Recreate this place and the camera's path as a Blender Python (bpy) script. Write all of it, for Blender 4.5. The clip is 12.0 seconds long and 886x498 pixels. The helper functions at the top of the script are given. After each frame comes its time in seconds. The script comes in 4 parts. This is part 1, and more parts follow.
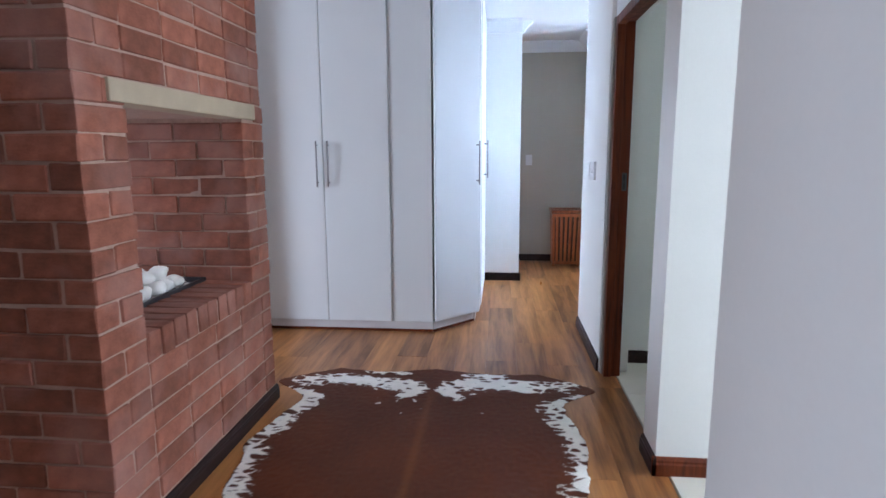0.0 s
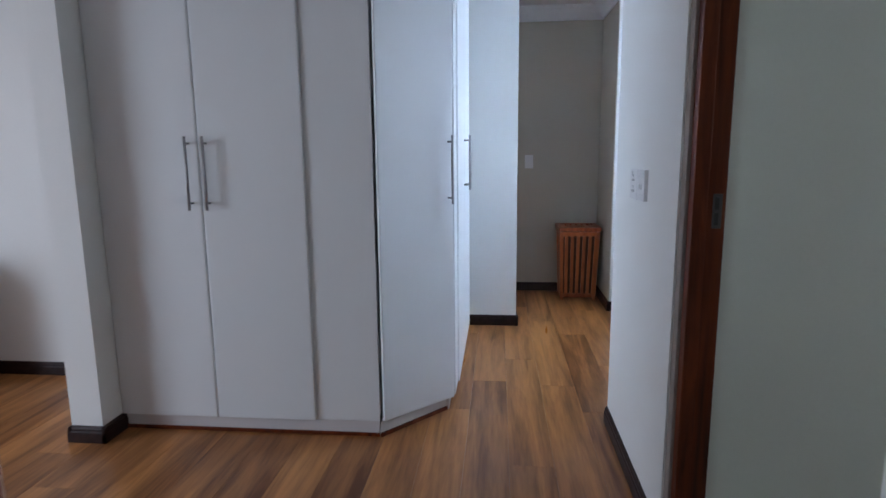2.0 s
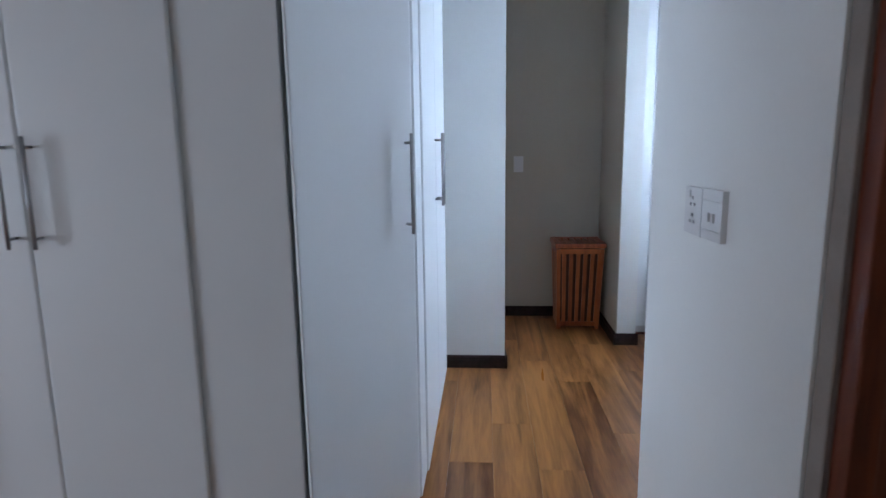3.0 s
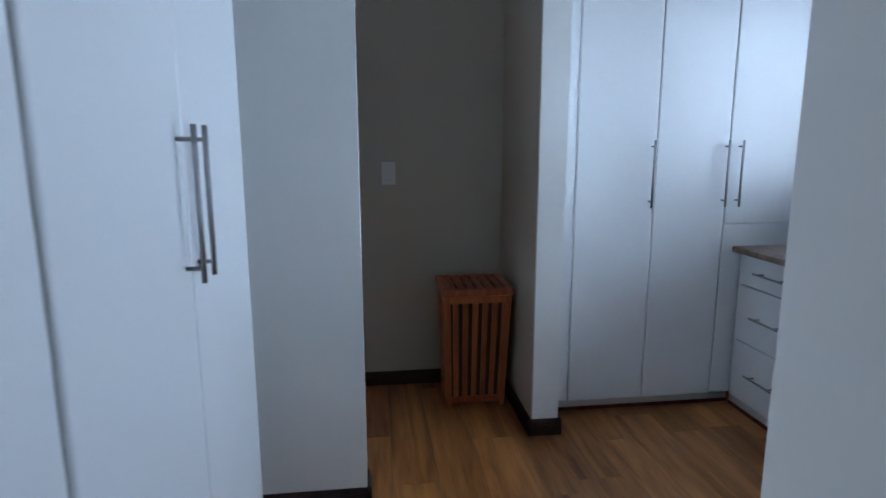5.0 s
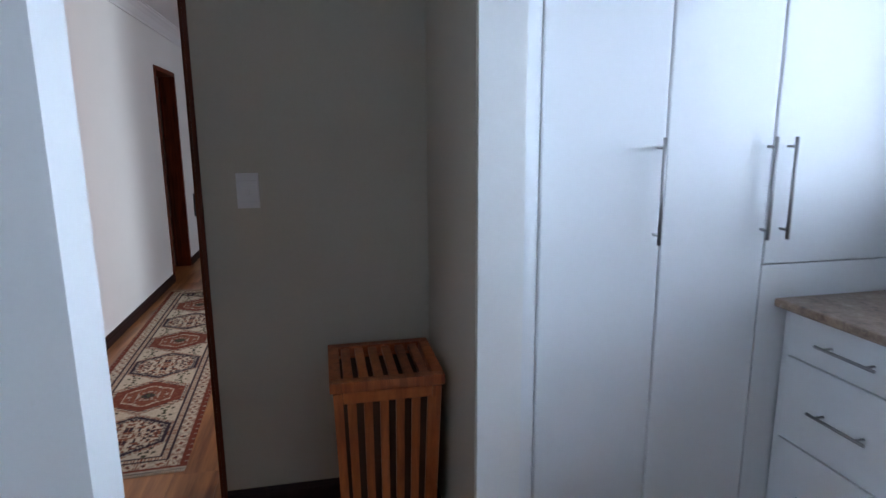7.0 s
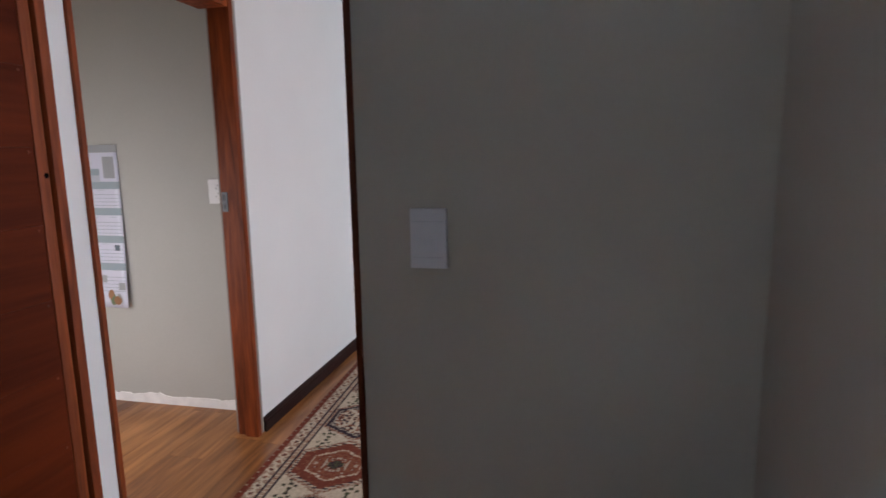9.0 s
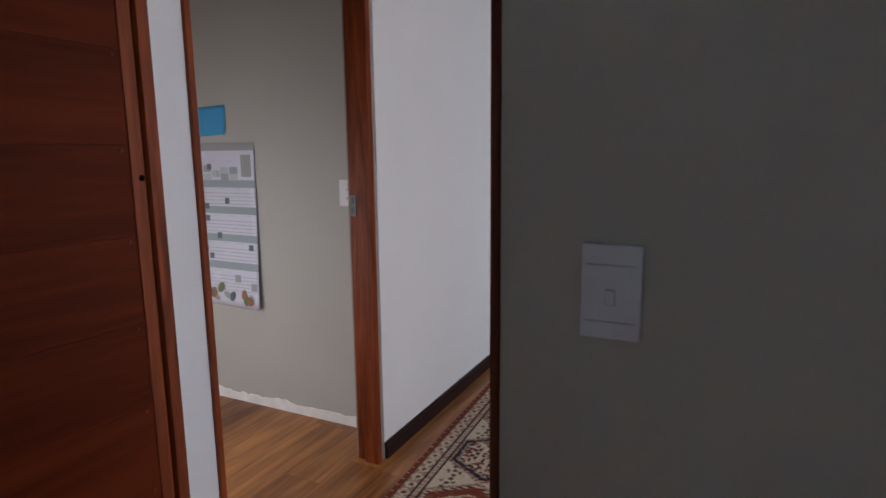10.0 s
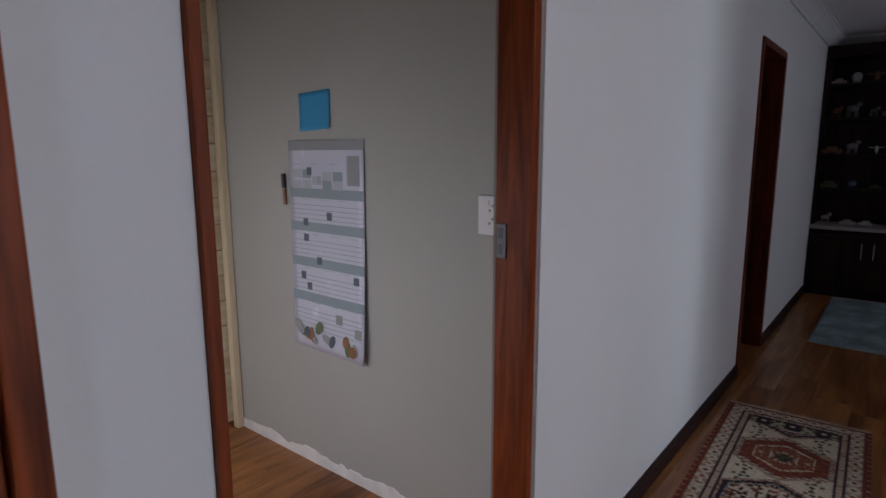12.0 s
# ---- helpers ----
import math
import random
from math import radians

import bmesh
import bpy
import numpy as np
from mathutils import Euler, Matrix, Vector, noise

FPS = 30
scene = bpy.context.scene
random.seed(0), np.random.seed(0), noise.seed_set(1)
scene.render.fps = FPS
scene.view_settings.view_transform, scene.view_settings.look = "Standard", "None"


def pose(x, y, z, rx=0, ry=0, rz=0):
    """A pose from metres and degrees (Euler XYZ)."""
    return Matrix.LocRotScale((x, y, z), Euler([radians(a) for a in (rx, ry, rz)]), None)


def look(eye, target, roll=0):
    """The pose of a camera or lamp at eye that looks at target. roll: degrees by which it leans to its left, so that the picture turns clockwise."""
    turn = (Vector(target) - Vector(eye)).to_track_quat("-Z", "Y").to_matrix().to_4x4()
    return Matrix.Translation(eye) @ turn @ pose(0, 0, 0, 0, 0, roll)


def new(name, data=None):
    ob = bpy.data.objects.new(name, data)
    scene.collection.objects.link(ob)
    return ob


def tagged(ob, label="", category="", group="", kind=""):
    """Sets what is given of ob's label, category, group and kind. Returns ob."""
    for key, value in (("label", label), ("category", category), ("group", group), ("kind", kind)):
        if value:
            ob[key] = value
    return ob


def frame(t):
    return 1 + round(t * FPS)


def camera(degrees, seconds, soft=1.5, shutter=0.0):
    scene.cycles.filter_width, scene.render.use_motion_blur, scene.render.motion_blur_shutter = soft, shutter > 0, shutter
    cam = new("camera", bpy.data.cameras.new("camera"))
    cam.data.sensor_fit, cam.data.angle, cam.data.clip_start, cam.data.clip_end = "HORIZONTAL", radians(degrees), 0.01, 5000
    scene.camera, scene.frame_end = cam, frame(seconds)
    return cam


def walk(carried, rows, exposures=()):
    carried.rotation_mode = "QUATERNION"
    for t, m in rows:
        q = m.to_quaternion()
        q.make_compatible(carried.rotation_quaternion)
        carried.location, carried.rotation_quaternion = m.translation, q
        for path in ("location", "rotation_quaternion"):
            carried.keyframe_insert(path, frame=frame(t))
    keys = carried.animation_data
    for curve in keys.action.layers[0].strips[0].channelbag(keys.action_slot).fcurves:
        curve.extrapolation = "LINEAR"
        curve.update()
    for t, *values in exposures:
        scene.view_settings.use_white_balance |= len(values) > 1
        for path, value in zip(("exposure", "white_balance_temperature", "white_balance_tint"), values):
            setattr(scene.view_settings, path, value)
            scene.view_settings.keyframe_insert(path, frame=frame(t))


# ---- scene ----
cam = camera(75.0, 12.0, shutter=0.3)
PATH = [
    (0, (0.283, -0.16, 1.305), (0.09, 1.804, 0.98), -0.3),
    (0.5, (0.285, 0.201, 1.301), (0.089, 2.164, 0.974), -0.4),
    (1, (0.311, 0.58, 1.294), (0.113, 2.543, 0.967), -0.5),
    (1.5, (0.344, 1.015, 1.31), (0.147, 2.976, 0.973), -0.5),
    (2, (0.351, 1.449, 1.32), (0.16, 3.413, 0.99), -0.6),
    (2.5, (0.367, 1.896, 1.332), (0.193, 3.859, 0.993), -0.7),
    (3, (0.367, 2.331, 1.347), (0.222, 4.297, 1.008), -0.8),
    (5, (0.522, 3.726, 1.377), (0.771, 5.679, 1.024), -0.1),
    (5.5, (0.602, 3.98, 1.41), (0.968, 5.909, 1.032), -0.2),
    (6, (0.692, 4.235, 1.408), (1.132, 6.148, 1.027), -0.2),
    (6.5, (0.8, 4.52, 1.414), (1.257, 6.428, 1.024), -0.3),
    (8.5, (0.971, 5.6, 1.374), (0.776, 7.564, 1.048), -0.9),
    (9, (0.91, 5.803, 1.394), (0.481, 7.73, 1.072), -0.9),
    (9.5, (0.832, 5.999, 1.398), (0.169, 7.858, 1.077), -0.8),
    (10, (0.755, 6.193, 1.401), (-0.118, 7.963, 1.079), -0.6),
    (10.5, (0.618, 6.386, 1.404), (-0.386, 8.085, 1.084), -0.4),
    (11, (0.447, 6.589, 1.411), (-0.636, 8.239, 1.09), -0.3),
    (11.5, (0.287, 6.792, 1.416), (-0.869, 8.392, 1.094), -0.3),
    (12, (0.15, 6.965, 1.426), (-1.091, 8.499, 1.095), -0.2),
]
EXPO = [(0.0, 0.60, 5950, 15), (1.0, 0.18, 6150, 16), (2.0, -0.25, 6100, 14), (3.2, -0.49, 6050, 13), (4.8, -1.2, 6000, 12), (5.6, -1.26, 6050, 12), (6.7, -0.92, 6150, 14), (8.4, -0.66, 6500, 17), (9.5, -1.14, 6350, 17), (10.5, -1.47, 6250, 17), (12.0, -1.82, 6050, 18)]
walk(cam, [(t, look(eye, target, roll)) for t, eye, target, roll in PATH], EXPO)

# ---- world and lights ----
world = bpy.data.worlds.new("sky")
scene.world = world
world.use_nodes = True
wn = world.node_tree
sky = wn.nodes.new("ShaderNodeTexSky")
sky.sky_type, sky.sun_disc = "NISHITA", False
sky.sun_elevation, sky.sun_rotation = radians(40), radians(60)
wn.links.new(sky.outputs[0], wn.nodes["Background"].inputs[0])
wn.nodes["Background"].inputs[1].default_value = 0.08


def window_light(name, at, toward, w, h, watts, colour=(0.86, 0.93, 1.0)):
    d = bpy.data.lights.new(name, "AREA")
    d.shape, d.size, d.size_y, d.energy, d.color = "RECTANGLE", w, h, watts, colour
    ob = new(name, d)
    ob.matrix_world = look(at, toward)
    return ob


window_light("bedroom_window_light", (-4.42, 2.1, 1.08), (-1.0, 2.1, -0.2), 1.35, 2.0, 105, (0.78, 0.88, 1.0))
window_light("bathroom_window_light", (3.88, 1.1, 1.6), (0, 1.3, 0.3), 1.5, 1.1, 60, (0.85, 0.94, 1.0))
window_light("toilet_window_light", (3.88, 2.9, 1.7), (0, 2.9, 1.0), 0.6, 0.8, 9, (0.85, 1.0, 0.86))
window_light("dressing_window_light", (3.6, 5.55, 1.85), (1.0, 5.55, 0.2), 1.9, 1.6, 335, (0.64, 0.8, 1.0))
window_light("study_window_light", (-1.65, 7.09, 0.85), (-1.65, 9.0, -0.2), 1.25, 1.2, 33, (1.0, 0.98, 0.97))
window_light("entrance_window_light", (3.38, 8.35, 1.2), (0, 8.35, 0.8), 1.85, 1.7, 72, (0.88, 0.95, 1.0))
# unseen source, added to brighten the lounge
window_light("lounge_fill_light", (4.18, 11.4, 1.4), (0, 11.4, 0.8), 2.4, 1.6, 15, (0.85, 0.92, 1.0))


# ---- materials ----
def material(name, colour, rough=0.5, metal=0.0, vary=0.06, scale=6.0, bump=0.05, grain=180.0, spread=0.0, spec=0.5, coat=0.0):
    """Plain surface with stains, fine grain and bump; spread: how far single pieces differ."""
    m = bpy.data.materials.new(name)
    m.use_nodes = True
    nt = m.node_tree
    b = nt.nodes["Principled BSDF"]
    b.inputs["Metallic"].default_value = metal
    b.inputs["Specular IOR Level"].default_value = spec
    b.inputs["Coat Weight"].default_value = coat
    tc = nt.nodes.new("ShaderNodeTexCoord")
    n1 = nt.nodes.new("ShaderNodeTexNoise")
    n1.inputs["Scale"].default_value, n1.inputs["Detail"].default_value = scale, 5
    n2 = nt.nodes.new("ShaderNodeTexNoise")
    n2.inputs["Scale"].default_value, n2.inputs["Detail"].default_value = grain, 3
    nt.links.new(tc.outputs["Object"], n1.inputs["Vector"])
    nt.links.new(tc.outputs["Object"], n2.inputs["Vector"])
    add = nt.nodes.new("ShaderNodeMath")
    add.operation = "MULTIPLY_ADD"
    nt.links.new(n2.outputs[0], add.inputs[0])
    add.inputs[1].default_value = 0.35
    nt.links.new(n1.outputs[0], add.inputs[2])
    val = nt.nodes.new("ShaderNodeMapRange")
    val.inputs["From Min"].default_value, val.inputs["From Max"].default_value = 0.4, 0.95
    val.inputs["To Min"].default_value, val.inputs["To Max"].default_value = 1 - vary, 1 + vary
    nt.links.new(add.outputs[0], val.inputs["Value"])
    hsv = nt.nodes.new("ShaderNodeHueSaturation")
    hsv.inputs["Color"].default_value = (*colour, 1)
    if spread:
        oi = nt.nodes.new("ShaderNodeObjectInfo")
        r = nt.nodes.new("ShaderNodeMapRange")
        r.inputs["To Min"].default_value, r.inputs["To Max"].default_value = 1 - spread, 1 + spread
        nt.links.new(oi.outputs["Random"], r.inputs["Value"])
        mul = nt.nodes.new("ShaderNodeMath")
        mul.operation = "MULTIPLY"
        nt.links.new(r.outputs[0], mul.inputs[0])
        nt.links.new(val.outputs[0], mul.inputs[1])
        nt.links.new(mul.outputs[0], hsv.inputs["Value"])
    else:
        nt.links.new(val.outputs[0], hsv.inputs["Value"])
    nt.links.new(hsv.outputs[0], b.inputs["Base Color"])
    rr = nt.nodes.new("ShaderNodeMapRange")
    rr.inputs["To Min"].default_value, rr.inputs["To Max"].default_value = max(0.02, rough - 0.08), min(1, rough + 0.08)
    nt.links.new(n1.outputs[0], rr.inputs["Value"])
    nt.links.new(rr.outputs[0], b.inputs["Roughness"])
    bp = nt.nodes.new("ShaderNodeBump")
    bp.inputs["Strength"].default_value, bp.inputs["Distance"].default_value = bump, 0.004
    nt.links.new(add.outputs[0], bp.inputs["Height"])
    nt.links.new(bp.outputs[0], b.inputs["Normal"])
    return m


def wood(name, dark, light, rough=0.4, along="Y", size=1.0, spread=0.5, coat=0.0, bump=0.05, stretch=1.1, swirl=1.2):
    """Grained wood; streaks run along one axis of the object."""
    m = bpy.data.materials.new(name)
    m.use_nodes = True
    nt = m.node_tree
    b = nt.nodes["Principled BSDF"]
    b.inputs["Coat Weight"].default_value = coat
    tc, oi = nt.nodes.new("ShaderNodeTexCoord"), nt.nodes.new("ShaderNodeObjectInfo")
    off = nt.nodes.new("ShaderNodeVectorMath")
    off.operation = "MULTIPLY_ADD"
    nt.links.new(oi.outputs["Random"], off.inputs[0])
    off.inputs[1].default_value = (37, 53, 29)
    nt.links.new(tc.outputs["Object"], off.inputs[2])
    mp = nt.nodes.new("ShaderNodeMapping")
    s = [14.0 * size] * 3
    s["XYZ".index(along)] = stretch * size
    mp.inputs["Scale"].default_value = s
    nt.links.new(off.outputs[0], mp.inputs["Vector"])
    n1 = nt.nodes.new("ShaderNodeTexNoise")
    n1.inputs["Scale"].default_value, n1.inputs["Detail"].default_value, n1.inputs["Distortion"].default_value = 1.0, 8, swirl
    n2 = nt.nodes.new("ShaderNodeTexNoise")
    n2.inputs["Scale"].default_value, n2.inputs["Detail"].default_value = 7.0, 4
    nt.links.new(mp.outputs[0], n1.inputs["Vector"])
    nt.links.new(mp.outputs[0], n2.inputs["Vector"])
    mix = nt.nodes.new("ShaderNodeMath")
    mix.operation = "MULTIPLY_ADD"
    nt.links.new(n2.outputs[0], mix.inputs[0])
    mix.inputs[1].default_value = 0.3
    nt.links.new(n1.outputs[0], mix.inputs[2])
    tone = nt.nodes.new("ShaderNodeMapRange")
    tone.inputs["To Min"].default_value, tone.inputs["To Max"].default_value = -0.22 * spread, 0.22 * spread
    nt.links.new(oi.outputs["Random"], tone.inputs["Value"])
    mix2 = nt.nodes.new("ShaderNodeMath")
    mix2.operation = "ADD"
    nt.links.new(mix.outputs[0], mix2.inputs[0])
    nt.links.new(tone.outputs[0], mix2.inputs[1])
    cr = nt.nodes.new("ShaderNodeValToRGB")
    cr.color_ramp.elements[0].position, cr.color_ramp.elements[1].position = 0.42, 0.86
    cr.color_ramp.elements[0].color, cr.color_ramp.elements[1].color = (*dark, 1), (*light, 1)
    nt.links.new(mix2.outputs[0], cr.inputs[0])
    nt.links.new(cr.outputs[0], b.inputs["Base Color"])
    rr = nt.nodes.new("ShaderNodeMapRange")
    rr.inputs["To Min"].default_value, rr.inputs["To Max"].default_value = rough + 0.1, rough - 0.1
    nt.links.new(n1.outputs[0], rr.inputs["Value"])
    nt.links.new(rr.outputs[0], b.inputs["Roughness"])
    bp = nt.nodes.new("ShaderNodeBump")
    bp.inputs["Strength"].default_value, bp.inputs["Distance"].default_value = bump, 0.003
    nt.links.new(mix.outputs[0], bp.inputs["Height"])
    nt.links.new(bp.outputs[0], b.inputs["Normal"])
    return m


def painted(name, attribute, rough=0.9, bump=0.25, grain=300.0):
    """Dyed pile or hair; the dye lies in a colour attribute."""
    m = bpy.data.materials.new(name)
    m.use_nodes = True
    nt = m.node_tree
    b = nt.nodes["Principled BSDF"]
    at = nt.nodes.new("ShaderNodeAttribute")
    at.attribute_name = attribute
    tc = nt.nodes.new("ShaderNodeTexCoord")
    n = nt.nodes.new("ShaderNodeTexNoise")
    n.inputs["Scale"].default_value, n.inputs["Detail"].default_value = grain, 3
    nt.links.new(tc.outputs["Object"], n.inputs["Vector"])
    r = nt.nodes.new("ShaderNodeMapRange")
    r.inputs["To Min"].default_value, r.inputs["To Max"].default_value = 0.75, 1.25
    nt.links.new(n.outputs[0], r.inputs["Value"])
    hsv = nt.nodes.new("ShaderNodeHueSaturation")
    nt.links.new(at.outputs["Color"], hsv.inputs["Color"])
    nt.links.new(r.outputs[0], hsv.inputs["Value"])
    nt.links.new(hsv.outputs[0], b.inputs["Base Color"])
    b.inputs["Roughness"].default_value = rough
    b.inputs["Specular IOR Level"].default_value = 0.2
    bp = nt.nodes.new("ShaderNodeBump")
    bp.inputs["Strength"].default_value, bp.inputs["Distance"].default_value = bump, 0.003
    nt.links.new(n.outputs[0], bp.inputs["Height"])
    nt.links.new(bp.outputs[0], b.inputs["Normal"])
    return m


PAINT = material("wall_paint", (0.78, 0.79, 0.77), 0.75, vary=0.03, scale=1.6, bump=0.06, grain=90)
# the wall paint again, darker and warmer: the lobby's shade put into colour
SHADED_PAINT = material("shaded_wall_paint", (0.45, 0.42, 0.345), 0.75, vary=0.04, scale=1.6, bump=0.06, grain=90)
STUDY_PAINT = material("study_paint", (0.44, 0.44, 0.41), 0.75, vary=0.05, scale=1.6, bump=0.06, grain=90)
RED_PAINT = material("red_paint", (0.36, 0.025, 0.012), 0.6, vary=0.06, scale=2, bump=0.05)
CEIL = material("ceiling_paint", (0.76, 0.77, 0.78), 0.8, vary=0.02, scale=2, bump=0.04)
PLASTER = material("raw_plaster", (0.8, 0.79, 0.78), 0.9, vary=0.12, scale=14, bump=0.3)
LAMINATE = material("white_laminate", (0.75, 0.775, 0.79), 0.4, vary=0.015, scale=1.2, bump=0.012, grain=60)
LAMINATE_EDGE = material("plinth_laminate", (0.62, 0.6, 0.6), 0.45, vary=0.04)
STEEL = material("brushed_steel", (0.36, 0.36, 0.37), 0.45, 1.0, vary=0.05)
LOCK_STEEL = material("dull_lock_steel", (0.1, 0.1, 0.105), 0.5, 0.8, vary=0.1)
CHROME = material("chrome", (0.7, 0.7, 0.72), 0.12, 1.0, vary=0.02)
HOLE = material("dark_hole", (0.004, 0.003, 0.003), 1.0, vary=0.05, spec=0.0)
BLACK = material("black_metal", (0.02, 0.02, 0.025), 0.4, vary=0.1)
SKIRT = wood("dark_skirting", (0.014, 0.007, 0.007), (0.036, 0.017, 0.015), 0.45, "Y", 1, 0.2)
FRAME = wood("mahogany_frame", (0.05, 0.011, 0.004), (0.19, 0.038, 0.01), 0.48, "Z", 1.5, 0.2, 0.0)
FRAME_LIGHT = wood("meranti_frame", (0.09, 0.018, 0.0045), (0.3, 0.062, 0.013), 0.5, "Z", 1.5, 0.2, 0.0)
DOORWOOD = wood("door_wood", (0.05, 0.0066, 0.0013), (0.125, 0.0185, 0.0034), 0.55, "Y", 0.7, 0.5, 0.0, 0.03, 0.9, 0.6)
FLOOR = wood("oak_laminate", (0.13, 0.04, 0.0105), (0.5, 0.215, 0.066), 0.32, "Y", 0.75, 0.42, 0.0, 0.03, 1.2, 1.0)
SUBFLOOR = material("floor_joint", (0.05, 0.03, 0.018), 0.7, vary=0.2)
TILE = material("cream_tile", (0.66, 0.63, 0.55), 0.22, vary=0.04, scale=5, bump=0.02, spread=0.03)
GROUT = material("grout", (0.4, 0.38, 0.34), 0.9, vary=0.1)
BRICK = material("face_brick", (0.275, 0.099, 0.063), 0.88, vary=0.34, scale=18, bump=0.6, grain=150, spread=0.3, spec=0.25)
MORTAR = material("mortar", (0.43, 0.29, 0.235), 0.95, vary=0.15, scale=30, bump=0.5, grain=200, spec=0.2)
SANDSTONE = material("cast_lintel", (0.44, 0.355, 0.25), 0.85, vary=0.1, scale=9, bump=0.3)
PEBBLE = material("white_pebble", (0.82, 0.8, 0.77), 0.6, vary=0.06, scale=20, bump=0.1, spread=0.05)
BASKET = wood("basket_wood", (0.2, 0.044, 0.011), (0.44, 0.118, 0.033), 0.4, "Z", 2.0, 0.5)
SHADE_CLOTH = material("basket_lining", (0.05, 0.02, 0.012), 0.95, vary=0.2)
PLASTIC = material("switch_plastic", (0.66, 0.66, 0.66), 0.35, vary=0.01)
GREY_PLASTIC = material("grey_plastic", (0.35, 0.35, 0.36), 0.4, vary=0.03)
TRAY = material("sooty_steel", (0.09, 0.09, 0.1), 0.35, 0.7, vary=0.2)
SWITCH_LINE = material("switch_line", (0.56, 0.56, 0.56), 0.4, vary=0.03)
DARKWOOD = wood("espresso_wood", (0.006, 0.0025, 0.002), (0.022, 0.008, 0.0055), 0.4, "Z", 1, 0.4, 0.0)
for stained in (DOORWOOD, FRAME, FRAME_LIGHT, SKIRT, DARKWOOD):
    stained.node_tree.nodes["Principled BSDF"].inputs["Specular IOR Level"].default_value = 0.22
DOORWOOD.node_tree.nodes["Principled BSDF"].inputs["Specular IOR Level"].default_value = 0.08
PALEPINE = wood("pale_pine", (0.56, 0.45, 0.27), (0.78, 0.68, 0.48), 0.55, "Z", 1, 0.5)
RAW_EDGE = material("grey_brown_plaster", (0.3, 0.26, 0.23), 0.9, vary=0.15, scale=12, bump=0.2)

# pale pink patches that drift over the brickwork: reflected bluish light put into colour
bt = BRICK.node_tree
geo = bt.nodes.new("ShaderNodeNewGeometry")
bn = bt.nodes.new("ShaderNodeTexNoise")
bn.inputs["Scale"].default_value, bn.inputs["Detail"].default_value = 3.2, 6
bt.links.new(geo.outputs["Position"], bn.inputs["Vector"])
br = bt.nodes.new("ShaderNodeMapRange")
br.inputs["From Min"].default_value, br.inputs["From Max"].default_value = 0.44, 0.7
br.inputs["To Min"].default_value, br.inputs["To Max"].default_value = 0.0, 0.6
bt.links.new(bn.outputs[0], br.inputs["Value"])
bmix = bt.nodes.new("ShaderNodeMix")
bmix.data_type = "RGBA"
bt.links.new(br.outputs[0], bmix.inputs["Factor"])
pb = bt.nodes["Principled BSDF"]
bt.links.new(pb.inputs["Base Color"].links[0].from_socket, bmix.inputs["A"])
bmix.inputs["B"].default_value = (0.4, 0.225, 0.19, 1)
bt.links.new(bmix.outputs["Result"], pb.inputs["Base Color"])


# ---- mesh helpers ----
def box(bm, x0, y0, z0, x1, y1, z1, bevel=0.0):
    ret = bmesh.ops.create_cube(bm, size=1.0)
    vs = ret["verts"]
    for v in vs:
        v.co = Vector(((x0 + x1) / 2 + v.co.x * (x1 - x0), (y0 + y1) / 2 + v.co.y * (y1 - y0), (z0 + z1) / 2 + v.co.z * (z1 - z0)))
    if bevel:
        es = list({e for v in vs for e in v.link_edges})
        bmesh.ops.bevel(bm, geom=es, offset=bevel, segments=2, profile=0.6, affect="EDGES")
    return bm


def B(*a, bevel=0.0):
    return box(bmesh.new(), *a, bevel=bevel)


def prism(pts, z0, z1, bevel=0.0):
    bm = bmesh.new()
    lo = [bm.verts.new((x, y, z0)) for x, y in pts]
    f = bm.faces.new(lo)
    up = bmesh.ops.extrude_face_region(bm, geom=[f])["geom"]
    for v in up:
        if isinstance(v, bmesh.types.BMVert):
            v.co.z = z1
    bmesh.ops.recalc_face_normals(bm, faces=bm.faces)
    if bevel:
        bmesh.ops.bevel(bm, geom=list(bm.edges), offset=bevel, segments=2, profile=0.6, affect="EDGES")
    return bm


def rod(bm, a, b, r, seg=12):
    a, b = Vector(a), Vector(b)
    d = b - a
    m = Matrix.Translation((a + b) / 2) @ d.to_track_quat("Z", "Y").to_matrix().to_4x4()
    bmesh.ops.create_cone(bm, cap_ends=True, segments=seg, radius1=r, radius2=r, depth=d.length, matrix=m)
    return bm


def profile(pts, a, b):
    """Sweep a moulding's profile (out, up) from a to b; out lies to the right of the way from a to b."""
    bm = bmesh.new()
    a, b = Vector(a), Vector(b)
    d = (b - a).normalized()
    out = Vector((d.y, -d.x, 0))
    rows = [[bm.verts.new(p + out * o + Vector((0, 0, u))) for o, u in pts] for p in (a, b)]
    n = len(pts)
    for i in range(n):
        bm.faces.new((rows[0][i], rows[0][(i + 1) % n], rows[1][(i + 1) % n], rows[1][i]))
    bm.faces.new(rows[0][::-1])
    bm.faces.new(rows[1])
    bmesh.ops.recalc_face_normals(bm, faces=bm.faces)
    return bm


def part(name, bm, mat, parent=None, label="", smooth=False):
    me = bpy.data.meshes.new(name)
    bm.to_mesh(me)
    bm.free()
    me.materials.append(mat)
    if smooth:
        me.polygons.foreach_set("use_smooth", [len(p.vertices) <= 4 for p in me.polygons])
    ob = new(name, me)
    if parent:
        ob.parent = parent
        ob.matrix_parent_inverse = parent.matrix_world.inverted()
    return tagged(ob, label)


def thing(name, label, category, at=(0, 0, 0), turn=0, group="", kind=""):
    e = new(name)
    e.empty_display_size = 0.05
    e.matrix_world = pose(*at, 0, 0, turn)
    return tagged(e, label, category, group, kind)


